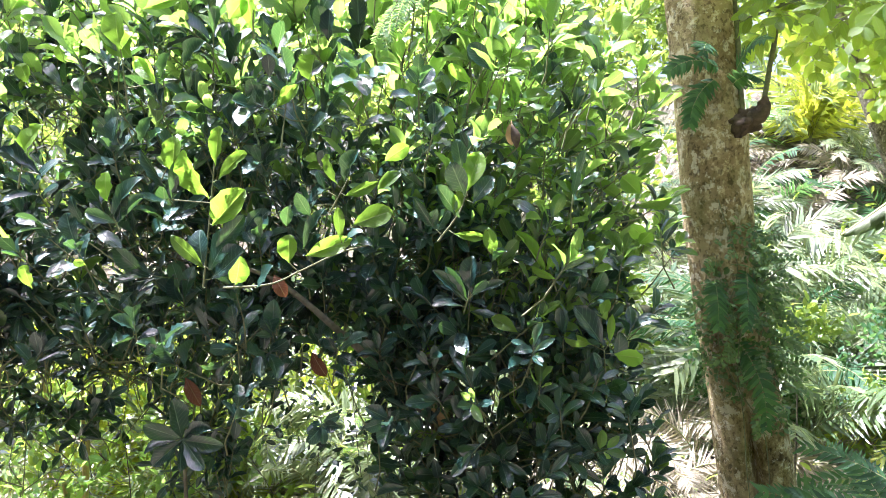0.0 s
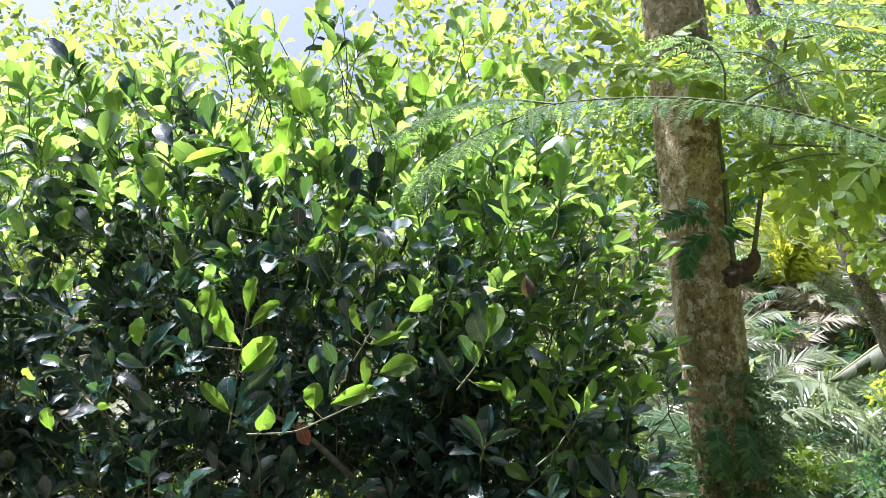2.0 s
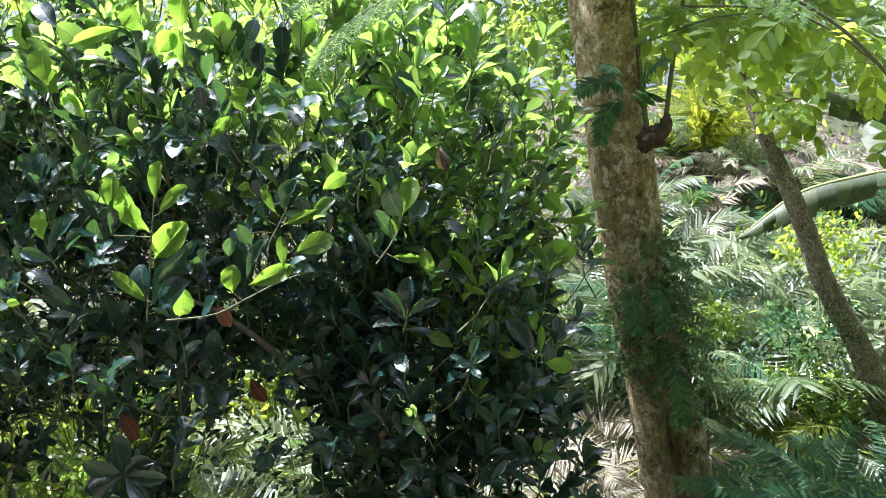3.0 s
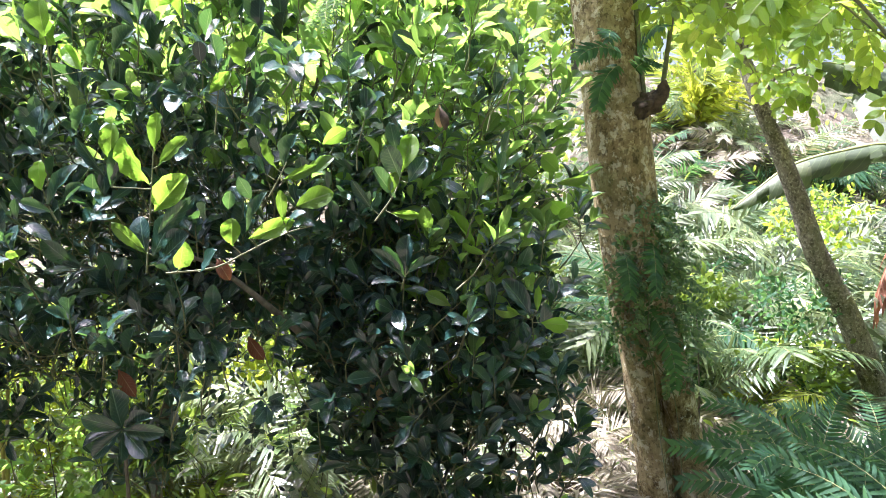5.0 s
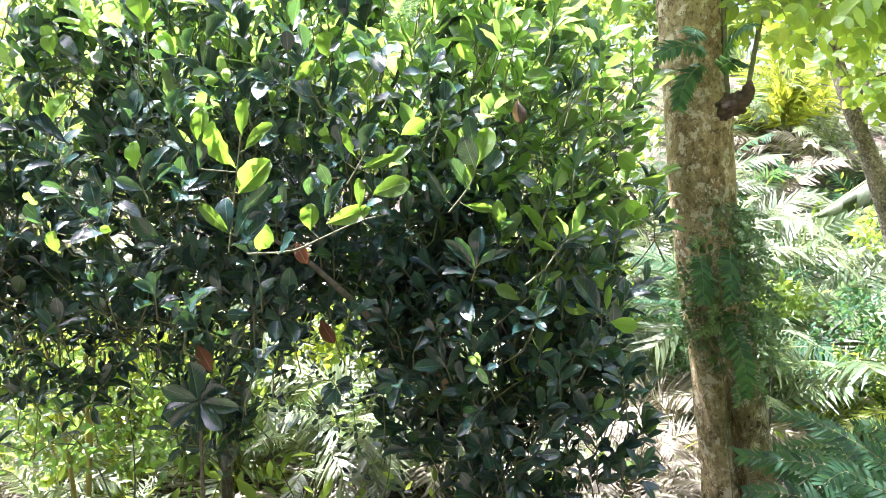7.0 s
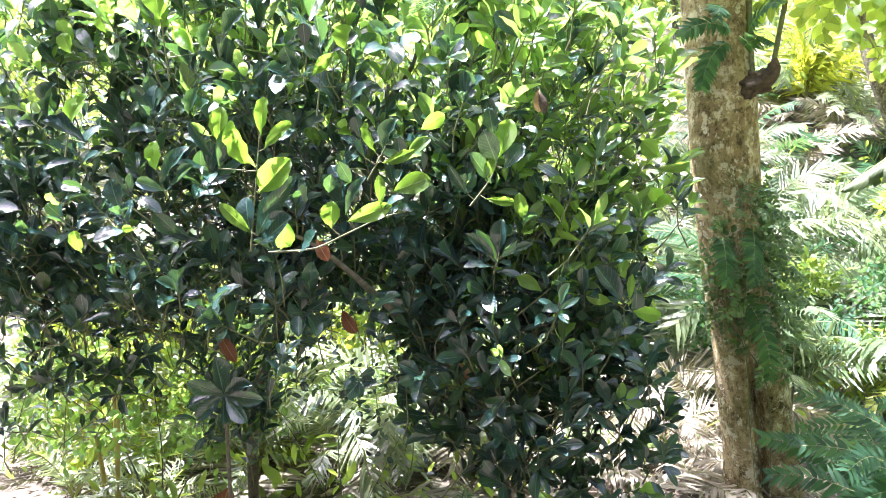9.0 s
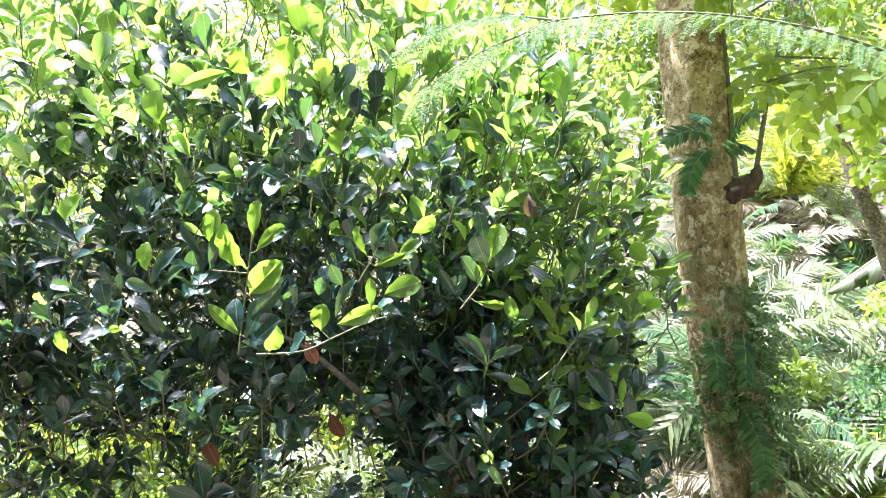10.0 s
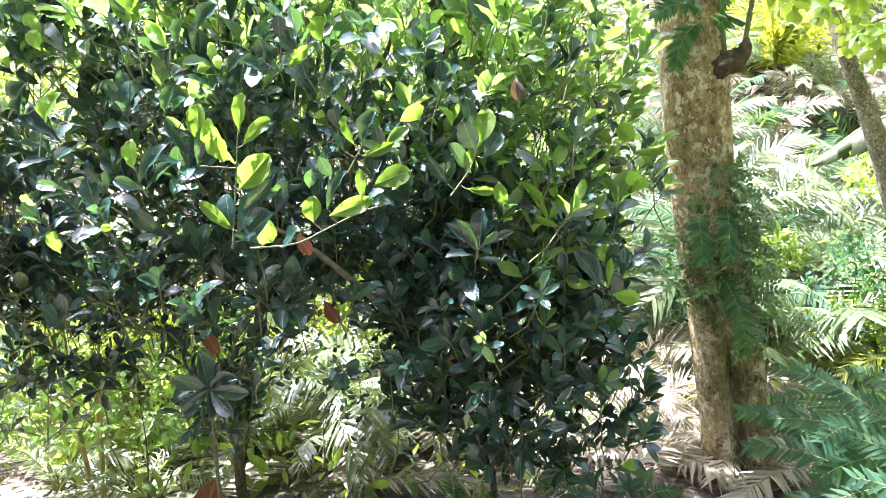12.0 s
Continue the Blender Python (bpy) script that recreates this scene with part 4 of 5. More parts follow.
def make_banana():
    plant = thing("banana_plant", (4.35, 5.9, -0.36), "banana plant with broad arching torn leaves", "banana plant")
    b = Build()
    tube(b, smooth_line([(4.35, 5.9, -0.5), (4.3, 5.85, 0.5), (4.25, 5.8, 1.4)], 20), np.linspace(0.13, 0.07, 20), 16, 0.02)
    part("stem", b, M_YSTEM, plant, "pale green layered stem")
    for pts, w, drop in (
        ([(4.25, 5.8, 1.4), (4.15, 5.6, 1.74), (3.79, 5.4, 1.84), (3.41, 5.4, 1.79), (3.15, 5.4, 1.73), (2.97, 5.4, 1.65), (2.8, 5.4, 1.53), (2.61, 5.4, 1.39)], 0.2, 1.2),
        ([(4.25, 5.8, 1.4), (4.2, 5.5, 1.85), (3.9, 5.1, 2.1), (3.4, 4.85, 2.26), (3.1, 4.8, 2.32), (2.82, 4.8, 2.34)], 0.22, 0.9),
        ([(4.25, 5.8, 1.4), (4.6, 5.6, 2.2), (5.0, 5.5, 2.6), (5.5, 5.4, 2.6)], 0.26, 0.5),
        ([(4.25, 5.8, 1.4), (4.4, 6.3, 2.2), (4.5, 6.9, 2.7), (4.4, 7.5, 2.7)], 0.26, 0.4),
    ):
        line = smooth_line(pts, 48)
        leaf = part("leaf_blade", banana_blade(line[8:], w, drop), M_BANANA, plant)
        b = Build()
        tube(b, line, np.linspace(0.022, 0.006, 48), 8)
        r = part("midrib", b, M_RACHIS, plant)
        r.parent = leaf
    line = smooth_line([(4.25, 5.8, 1.2), (3.95, 5.3, 1.3), (3.62, 5.0, 1.15), (3.45, 4.95, 0.85), (3.4, 4.95, 0.55)], 36)
    part("dead_leaf", banana_blade(line[10:], 0.13, 1.2), M_DEAD, plant, "brown dried hanging leaf")


make_banana()


# ---- ferns in front of the trunk, at the foot ----
def fern(at, fronds, label, material=M_FERN, leaflet=0.12, width=0.021, pairs=26, group="ferns", near=True):
    owner = thing("fern", at, label, "fern", group)
    for way, length, arch in fronds:
        line = rib(at, way, length, arch, 14, RNG.normal(0, 0.1))
        if near:
            leaflet_frond(owner, line, pairs, leaflet, width, material, 0.004, uneven=0.04)
        else:
            tagged(frond_part(owner, line, pinnate(line, pairs + 6, leaflet, width, 0.12, 1.2, 0.1, "oblong", None, 0.12, 0.04, 0.1, twisted(0.9)), material, 0.004), kind="stuff")
    return owner


DARK = "dark green fern with broad feather fronds beside the trunk"
for at, k, turn in (((2.2, 3.25, -0.34), 10, 0.0), ((2.3, 3.04, -0.33), 9, 0.8), ((2.5, 3.4, -0.35), 9, 1.6), ((2.2, 3.7, -0.35), 8, 2.2), ((2.2, 2.62, -0.3), 8, 0.4), ((2.35, 2.8, -0.3), 8, 1.2), ((2.9, 4.0, -0.36), 9, 0.3)):
    fronds = []
    for i in range(k):
        a, e = turn + i * 2.4, RNG.uniform(0.95, 1.35)
        fronds.append(((math.cos(a) * math.cos(e), math.sin(a) * math.cos(e), math.sin(e)), RNG.uniform(0.92, 1.25), RNG.uniform(1.1, 1.8)))
    fern(at, fronds, DARK, near=at[1] < 3.05)

for at, turn in (((0.5, 3.3, -0.35), 0.5), ((0.05, 3.5, -0.35), 1.7), ((0.85, 3.6, -0.35), 2.6)):
    fronds = []
    for i in range(8):
        a, e = turn + i * 2.4, RNG.uniform(0.6, 1.1)
        fronds.append(((math.cos(a) * math.cos(e), math.sin(a) * math.cos(e), math.sin(e)), RNG.uniform(0.4, 0.6), RNG.uniform(1.1, 1.6)))
    fern(at, fronds, "shaded dark green fern at the foot of the dense tree", leaflet=0.08, width=0.012, near=False)


def feathery(line, pinnae, pinna_len, leaflet, width=0.0045, start=0.15):
    """A twice-feathered leaf: side ribs with rows of tiny leaflets."""
    b, ribs = Build(), Build()
    s = np.linspace(0, 1, len(line))
    top = twisted(0.4)
    for t in np.linspace(start, 0.98, pinnae):
        p = np.array([np.interp(t, s, line[:, c]) for c in range(3)])
        d = unit([np.interp(t, s, np.gradient(line[:, c])) for c in range(3)])
        side = unit(np.cross(d, top))
        size = pinna_len * (0.5 + 0.5 * math.sin(math.pi * min(0.2 + 0.75 * t, 1)))
        for sign in (-1, 1):
            way = unit(0.45 * d + sign * side + RNG.normal(0, 0.1, 3) - np.array((0, 0, 0.15)))
            rl = p + way * np.linspace(0, size, 7)[:, None] - np.array((0, 0, 0.25)) * size * (np.linspace(0, 1, 7) ** 2)[:, None]
            tube(ribs, rl, 0.0007, 3)
            pinnate(rl, max(int(size / (width * 1.45)), 4), leaflet, width, 0.04, 1.2, 0.05, "chip", b, 0.1, 0.05, 0.05, top)
    return b, ribs


def feather_part(owner, line, pinnae, pinna_len, leaflet, material=M_FEATHER, width=0.0045):
    b, ribs = feathery(line, pinnae, pinna_len, leaflet, width)
    ob = tagged(part("frond", b, material, owner), kind="stuff")
    tube(ribs, line, np.linspace(0.0022, 0.001, len(line)), 5)
    r = part("rachis", ribs, M_RACHIS, owner)
    r.parent = ob


# ---- creeper on the trunk ----
creeper = thing("creeper", (1.42, 4.0, -0.36), "feathery dark green creeper clinging to the mottled trunk", "creeper")
b = Build()
for line in ([(1.6, 3.97, -0.36), (1.52, 3.98, 0.2), (1.48, 3.99, 0.6), (1.36, 3.99, 0.9), (1.44, 3.97, 1.25), (1.34, 3.98, 1.6)], [(1.66, 3.98, -0.3), (1.6, 3.97, 0.4), (1.45, 3.95, 0.7), (1.5, 3.96, 1.1), (1.66, 3.9, 1.3)]):
    tube(b, smooth_line(line, 40), 0.003, 5)
part("vine_stem", b, M_TWIG, creeper)
for i in range(78):
    z = RNG.uniform(0.5, 1.5) if i % 3 else RNG.uniform(0.75, 1.3)
    cx, cy, r = trunk_line(z)
    a = RNG.uniform(math.radians(235), math.radians(350))
    at = (cx + r * math.cos(a) * 1.1, cy + r * math.sin(a) * 1.1, z)
    way = (math.cos(a) * 0.7 + RNG.normal(0, 0.5), math.sin(a) * 0.7, RNG.uniform(-0.3, 0.7))
    line = rib(at, way, RNG.uniform(0.12, 0.24), RNG.uniform(0.8, 1.8), 10)
    leaflet_frond(creeper, line, 8, 0.034, 0.017, M_CREEPER, 0.0015, 0.12, 1.2, 0.1, "oval")
for at, way, length in (((1.44, 4.02, 0.92), (0.16, -0.35, -0.25), 0.5), ((1.5, 4.02, 1.25), (-0.12, -0.4, -0.1), 0.4), ((1.36, 4.02, 2.24), (-0.35, -0.2, 0.15), 0.38), ((1.33, 4.0, 2.2), (-0.2, -0.15, -0.1), 0.34), ((1.4, 4.03, 2.16), (0.1, -0.4, 0.2), 0.26), ((1.42, 4.03, 2.22), (0.02, -0.25, 0.25), 0.36), ((1.3, 4.02, 2.3), (-0.1, -0.25, 0.1), 0.4), ((1.35, 4.05, 1.2), (-0.1, -0.5, -0.1), 0.36)):
    line = rib(at, way, length, 1.1, 12)
    leaflet_frond(creeper, line, 20, 0.085, 0.02, M_FERN, 0.002)


carpet = Build()
k = 1900
z = RNG.uniform(0.42, 1.52, k)
a = RNG.uniform(math.radians(190), math.radians(365), k)
thick = np.array([noise.noise((math.cos(q) * 1.6, math.sin(q) * 1.6, h * 3.2)) for q, h in zip(a, z)])
keep = thick + 0.55 * np.exp(-((z - 0.98) / 0.3) ** 2) + 0.12 * np.cos(a - math.radians(300)) > 0.27 + 0.1 * RNG.normal(0, 1, k)
z, a = z[keep], a[keep]
cx, cy, r = trunk_line(z)
out = np.stack([np.cos(a), np.sin(a), np.zeros(len(a))], 1)
lift = 1.06 + 0.1 * RNG.uniform(0, 1, len(a)) ** 2
p = np.stack([cx, np.full(len(a), cy), z], 1) + out * (r * lift)[:, None]
size = RNG.uniform(0.018, 0.04, len(a))
leaves(carpet, p, out * 0.3 + RNG.normal(0, 0.6, out.shape) - (0, 0, 0.3), out + RNG.normal(0, 0.45, out.shape), size, size * 0.62, 0.15, 0.2, "oval")
tagged(part("foliage", carpet, M_CREEPER, creeper), kind="stuff")


# ---- feathery branch across the top ----
overhang = thing("feathery_branch", (1.9, 2.4, 1.75), "thin arching branch with feathery twice-divided green leaves", "branch")
line = smooth_line([(2.4, 2.5, 1.2), (1.9, 2.42, 1.75), (1.625, 2.4, 2.07), (1.4, 2.4, 2.236), (1.118, 2.4, 2.334), (0.84, 2.4, 2.379), (0.568, 2.4, 2.386), (0.301, 2.4, 2.359), (0.179, 2.4, 2.309)], 60)
b = Build()
tube(b, line, np.linspace(0.0075, 0.0018, 60), 6, 0.03)
part("stem", b, M_TWIG, overhang)
feather_part(overhang, line[14:], 40, 0.15, 0.022, M_FEATHER, 0.0066)
for pts in (
    [(0.179, 2.4, 2.309), (0.06, 2.42, 2.26), (-0.08, 2.44, 2.17), (-0.15, 2.45, 2.08)],
    [(0.3, 2.4, 2.359), (0.14, 2.5, 2.4), (-0.05, 2.56, 2.38), (-0.22, 2.6, 2.3)],
    [(0.84, 2.4, 2.379), (0.8, 2.3, 2.46), (0.7, 2.2, 2.5), (0.56, 2.1, 2.47)],
    [(1.118, 2.4, 2.334), (1.1, 2.5, 2.5), (1.0, 2.56, 2.6), (0.84, 2.6, 2.62)],
    [(2.3, 2.6, 2.4), (1.8, 2.6, 2.6), (1.3, 2.55, 2.7), (0.9, 2.5, 2.72)],
    [(2.3, 2.7, 2.62), (1.9, 2.68, 2.76), (1.5, 2.65, 2.82), (1.1, 2.6, 2.8)],
    [(1.4, 2.4, 2.236), (1.5, 2.5, 2.42), (1.44, 2.55, 2.58), (1.3, 2.6, 2.66)],
):
    branch = smooth_line(pts, 30)
    b = Build()
    tube(b, branch, np.linspace(0.004, 0.0015, 30), 6, 0.03)
    part("stem", b, M_TWIG, overhang)
    feather_part(overhang, branch, max(int(np.linalg.norm(branch[-1] - branch[0]) / 0.036), 9), 0.13, 0.022, M_FEATHER, 0.0066)


# ---- broad-leaflet sprays round the suckers and overhead ----
def spray(owner, at, way, length, pairs=6, leaflet=0.075, width=0.042):
    line = rib(at, way, length, RNG.uniform(0.4, 0.9), 12)
    leaflet_frond(owner, line, pairs, leaflet, width, M_SPRAY, 0.0025, 0.2, 1.0, 0.12, "oval", 0.15)


sprays = thing("leafy_branch", (1.45, 4.1, 2.1), "slender branches with paired light green oval leaflets, backlit", "branch")
for pts in ([(1.45, 4.1, 2.5), (1.9, 3.9, 2.6), (2.5, 3.7, 2.5)], [(1.7, 4.1, 2.7), (2.1, 3.9, 2.62), (2.6, 3.8, 2.4)], [(1.41, 4.1, 2.85), (1.8, 3.8, 3.0), (2.6, 3.6, 2.9)], [(1.41, 4.1, 2.9), (1.1, 3.8, 3.0), (0.8, 3.7, 2.95)], [(1.8, 4.12, 3.3), (2.2, 4.0, 3.3), (3.0, 3.9, 3.1)], [(1.64, 4.1, 2.5), (2.0, 4.2, 2.5), (2.5, 4.4, 2.45), (3.0, 4.5, 2.4)], [(1.75, 4.1, 2.95), (2.1, 4.3, 2.7), (2.8, 4.4, 2.7)], [(1.95, 3.6, 2.58), (2.2, 3.5, 2.4), (2.45, 3.5, 2.22), (2.9, 3.4, 1.9)]):
    b = Build()
    tube(b, smooth_line(pts, 20), np.linspace(0.007, 0.003, 20), 6)
    part("stem", b, M_TWIG, sprays)
    ln = smooth_line(pts, 9)
    for q in ln[1:]:
        for s in (-1, 1):
            spray(sprays, q, (s * RNG.uniform(0.2, 0.9), RNG.uniform(-0.9, 0.4), RNG.uniform(-0.4, 0.5)), RNG.uniform(0.26, 0.42), int(RNG.integers(5, 8)), 0.125, 0.046)


# ---- unseen crown of the big tree, added to shade the trunk ----
b = Build()
k = 260
p = np.concatenate([np.array(mid) + unit(RNG.normal(0, 1, (k // 2, 3))) * RNG.uniform(0.2, 1, (k // 2, 1)) ** 0.5 * (0.95, 0.9, 0.45) for mid in ((0.1, 4.6, 5.3), (0.0, 4.9, 5.9))])
base, axis, normal = whorl(p, unit(RNG.normal(0, 1, p.shape) + (0, 0, 0.6)), 7, 1.3)
size = RNG.uniform(0.08, 0.15, len(base))
leaves(b, base + RNG.normal(0, 0.05, base.shape), axis, normal, size, size * 0.5, 0.15, 0.2, "oval")
tagged(part("crown", b, M_SPRAY, big_tree), kind="stuff")


# ---- shrubs and trees behind ----
def shrub(name, at, lobes, count, leaf, label, material=M_SMALL, trunk=0.03, per=6, category="shrub", group="background shrubs"):
    """A leafy plant: stems to each lobe and a crown of small leaves in shoots."""
    at = (at[0], at[1], ground_z(at[0], at[1]))
    owner = thing(name, at, label, category, group)
    pts, ways = [], []
    for mid, rad in lobes:
        mid = np.array(at) + mid
        b = Build()
        mid_way = (np.array(at) + mid) / 2 + RNG.normal(0, 0.1, 3) * np.linalg.norm(mid - at) * 0.4
        tube(b, smooth_line([np.array(at) - (0, 0, 0.1), mid_way, mid], 16), np.linspace(trunk, trunk * 0.3, 16), 8, 0.05)
        part("stem", b, M_LIMB, owner)
        n = max(int(count * np.prod(rad) / sum(np.prod(r) for _, r in lobes)), 5)
        d = unit(RNG.normal(0, 1, (n, 3)))
        r = RNG.uniform(0.1, 1, (n, 1)) ** 0.5
        r *= 1 + 0.25 * np.array([[noise.noise(Vector(q) * 2.2 + Vector(mid))] for q in d])
        pts.append(mid + d * r * rad)
        ways.append(unit(d + (0, 0, 0.6) + RNG.normal(0, 0.5, (n, 3))))
    p, w = np.concatenate(pts), np.concatenate(ways)
    base, axis, normal = whorl(p, w, per, 1.2)
    k = len(base)
    size = leaf * RNG.uniform(0.7, 1.25, k)
    b = Build()
    leaves(b, base + RNG.normal(0, leaf * 0.4, base.shape), axis, normal, size, size * RNG.uniform(0.4, 0.6, k), RNG.normal(0.15, 0.12, k), 0.25, "oval")
    tagged(part("crown", b, material, owner), kind="stuff")
    return owner


YG = "sunlit yellow-green shrub with small leaves behind the dark tree"
shrub("shrub", (-1.75, 4.7, 0), [((0, 0, 0.9), (0.55, 0.4, 0.5)), ((0.3, 0.2, 0.5), (0.4, 0.35, 0.35)), ((-0.7, 0, 0.7), (0.5, 0.4, 0.5))], 330, 0.065, YG, M_SMALL, 0.014)
M_LIME = leaf_material("lime_leaf", (0.08, 0.13, 0.02), (0.12, 0.18, 0.03), (0.18, 0.24, 0.04), (0.8, 0.9, 0.07), 0.52, 0.4, veins=False)
shrub("shrub", (-1.95, 5.15, 0), [((0, 0, 0.7), (0.6, 0.35, 0.6)), ((0.55, 0.0, 0.5), (0.5, 0.35, 0.45)), ((-0.6, 0.1, 0.8), (0.5, 0.35, 0.6))], 380, 0.085, "lime-green sunlit shrub with drooping leaves", M_LIME, 0.014)
palm((-1.75, 4.95, None), 9, 1.0, "lime-green sunlit palm with close leaflets", M_LIME, 0.85, 0.2, 0.02, 26, 0.0, 0.4, 1.4, group="", start=0.2)
palm((-2.2, 4.9, None), 8, 0.9, "lime-green sunlit palm with close leaflets", M_LIME, 0.85, 0.2, 0.02, 26, 0.0, 1.1, 1.4, group="", start=0.2)
shrub("shrub", (-1.15, 5.5, 0), [((0, 0, 0.6), (0.5, 0.3, 0.45)), ((0.5, 0.1, 0.8), (0.45, 0.3, 0.4))], 180, 0.075, "lime-green sunlit shrub with drooping leaves", M_LIME, 0.014)
shrub("shrub", (-0.6, 5.6, 0), [((0, 0, 0.9), (0.7, 0.4, 0.5)), ((0.6, 0.2, 0.7), (0.5, 0.4, 0.5))], 300, 0.06, YG, M_SMALL, 0.014)
shrub("shrub", (0.95, 5.9, 0), [((0, 0, 1.3), (0.6, 0.4, 0.7)), ((0.1, 0.1, 2.2), (0.6, 0.4, 0.7))], 360, 0.07, YG, M_SMALL, 0.02)
shrub("shrub", (2.0, 5.6, 0), [((0, 0, 0.9), (0.4, 0.3, 0.45)), ((0.25, 0, 0.5), (0.3, 0.3, 0.3))], 220, 0.05, "small fine-leaved shrub in sun and shade beside the trunk", M_FERN, 0.012)
shrub("shrub", (3.0, 5.3, 0), [((0, 0, 0.5), (0.5, 0.35, 0.4))], 200, 0.06, "low bright green shrub under the leaning trunk", M_SMALL, 0.012)
shrub("shrub", (2.14, 4.95, 0), [((0, 0, 1.22 - max(ground_z(2.14, 4.95) + 0.36, 0)), (0.3, 0.25, 0.12))], 46, 0.06, "small bright yellow-green shrub beside the trunk", M_SMALL, 0.01)
shrub("shrub", (2.93, 5.30, 0), [((0, 0, 1.07 - max(ground_z(2.93, 5.30) + 0.36, 0)), (0.55, 0.4, 0.3))], 70, 0.05, "low fine-leaved green shrub under the leaning trunk", M_FERN, 0.01)
shrub("shrub", (3.61, 6.00, 0), [((0, 0, 1.66 - max(ground_z(3.61, 6.00) + 0.36, 0)), (0.5, 0.3, 0.3))], 110, 0.05, "fine-leaved green shrub in sun and shade on the bank", M_SPRAY, 0.01)
for at, lobes, count in (
    ((-4.2, 11.0), [((0, 0, 2.2), (1.6, 1.0, 1.6)), ((1.2, 0.3, 3.2), (1.2, 0.9, 1.1))], 450),
    ((-1.6, 11.5), [((0, 0, 2.4), (1.5, 1.0, 1.6)), ((0.8, 0, 3.6), (1.1, 0.9, 0.9))], 450),
    ((1.0, 12.0), [((0, 0, 2.2), (1.4, 1.0, 1.5)), ((0.6, 0, 3.4), (1.2, 0.9, 0.9))], 450),
    ((3.6, 13.4), [((0, 0, 1.4), (1.3, 0.9, 1.1)), ((0.4, 0, 2.3), (1.4, 0.9, 0.8))], 450),
    ((6.4, 13.2), [((0, 0, 1.4), (1.4, 1.0, 1.1)), ((0.6, 0, 2.3), (1.3, 0.9, 0.8))], 450),
    ((9.5, 12.0), [((0, 0, 2.2), (1.6, 1.0, 1.7))], 400),
    ((-7.5, 12.0), [((0, 0, 2.2), (1.6, 1.0, 1.8))], 400),
):
    shrub("tree", at, lobes, count, 0.13, "sunlit broad-leaved tree on the rising bank", M_SMALL, 0.06, 6, "tree", "background trees")


for at, count, length, seed in (
    ((1.6, 8.3, None), 8, 1.5, 0.1), ((2.9, 8.9, None), 8, 1.2, 1.4), ((3.6, 8.3, None), 9, 1.3, 0.2), ((4.7, 8.4, None), 9, 1.3, 1.1), ((6.2, 7.4, None), 8, 1.5, 2.1), ((0.3, 7.4, None), 8, 1.4, 0.8), ((-1.4, 6.9, None), 8, 1.4, 1.2),
    ((2.5, 6.5, None), 9, 1.7, 0.9), ((3.4, 6.9, None), 9, 1.9, 2.4), ((4.6, 6.2, None), 9, 1.8, 1.1), ((2.0, 8.0, None), 9, 1.6, 0.3), ((5.4, 9.4, None), 9, 1.3, 0.4),
) + (
    ((1.2, 9.6, None), 9, 2.0, 1.4), ((4.2, 10.4, None), 9, 1.3, 2.7), ((6.6, 9.0, None), 9, 1.4, 0.8), ((-0.4, 9.2, None), 9, 2.0, 1.0), ((-2.6, 8.6, None), 9, 2.0, 0.5),
    ((-3.4, 6.6, None), 8, 1.4, 0.2), ((1.7, 6.2, None), 7, 1.0, 2.9), ((4.1, 5.2, None), 8, 1.2, 0.5), ((2.75, 4.9, None), 6, 0.7, 1.0), ((3.9, 4.5, None), 8, 1.2, 1.5), ((0.1, 6.2, None), 8, 1.1, 1.6),
):
    palm(at, count, length, PALE, seed=seed)


def far_woods():
    """Woods all along the bank behind, plus an unseen ring, as one mass of leaves."""
    b = Build()
    k = 48000
    x = RNG.uniform(-26, 26, k)
    y = RNG.uniform(13.5, 26, k)
    top = 2.8 + 1.4 * np.sin(x * 0.55 + 1.0) + 1.1 * np.sin(x * 1.3 + y) + 0.22 * y
    z = np.array([ground_z(a, c) for a, c in zip(x, y)]) + RNG.uniform(0, 1, k) ** 0.8 * top
    way = unit(RNG.normal(0, 1, (k, 3)) + (0, 0, 0.3))
    size = RNG.uniform(0.16, 0.38, k)
    leaves(b, np.column_stack([x, y, z]), way, RNG.normal(0, 1, (k, 3)) + (0, 0, 0.8), size, size * 0.5, 0.15, 0.2, "chip")
    # unseen leaves added at the sides and behind close the clearing and block skylight
    n = 40000
    a = RNG.uniform(math.radians(165), math.radians(375), n)
    r = RNG.uniform(8.5, 14, n)
    x, y = r * np.cos(a) * 1.15, r * np.sin(a) + 2.0
    z = np.array([ground_z(u, w) for u, w in zip(x, y)]) + RNG.uniform(0, 1, n) ** 0.9 * (10.5 + 1.5 * np.sin(a * 7))
    size = RNG.uniform(0.35, 0.7, n)
    leaves(b, np.column_stack([x, y, z]), RNG.normal(0, 1, (n, 3)), RNG.normal(0, 1, (n, 3)) + (0, 0, 0.8), size, size * 0.5, 0.15, 0.2, "chip")
    tagged(new("far_woods", b.mesh("far_woods", M_SMALL)), "dense sunlit woods rising along the bank, with an unseen added ring behind", "woods", kind="stuff")


far_woods()
low = Build()
k = 16000
x, y = RNG.uniform(-7, 9, k), RNG.uniform(4.6, 13.5, k)
y = np.where((x > -4) & (x < 0.6) & (y > 12.0), RNG.uniform(3.5, 4.7, k), y)
keep = RNG.uniform(0, 1, k) < np.array([0.6 + 1.1 * noise.noise((a * 0.8, c * 0.8, 5)) for a, c in zip(x, y)])
keep &= ~((x > 2.0) & (y > 6.8) & (y < 10.5) & (RNG.uniform(0, 1, k) < 0.45))
x, y = x[keep], y[keep]
k = len(x)
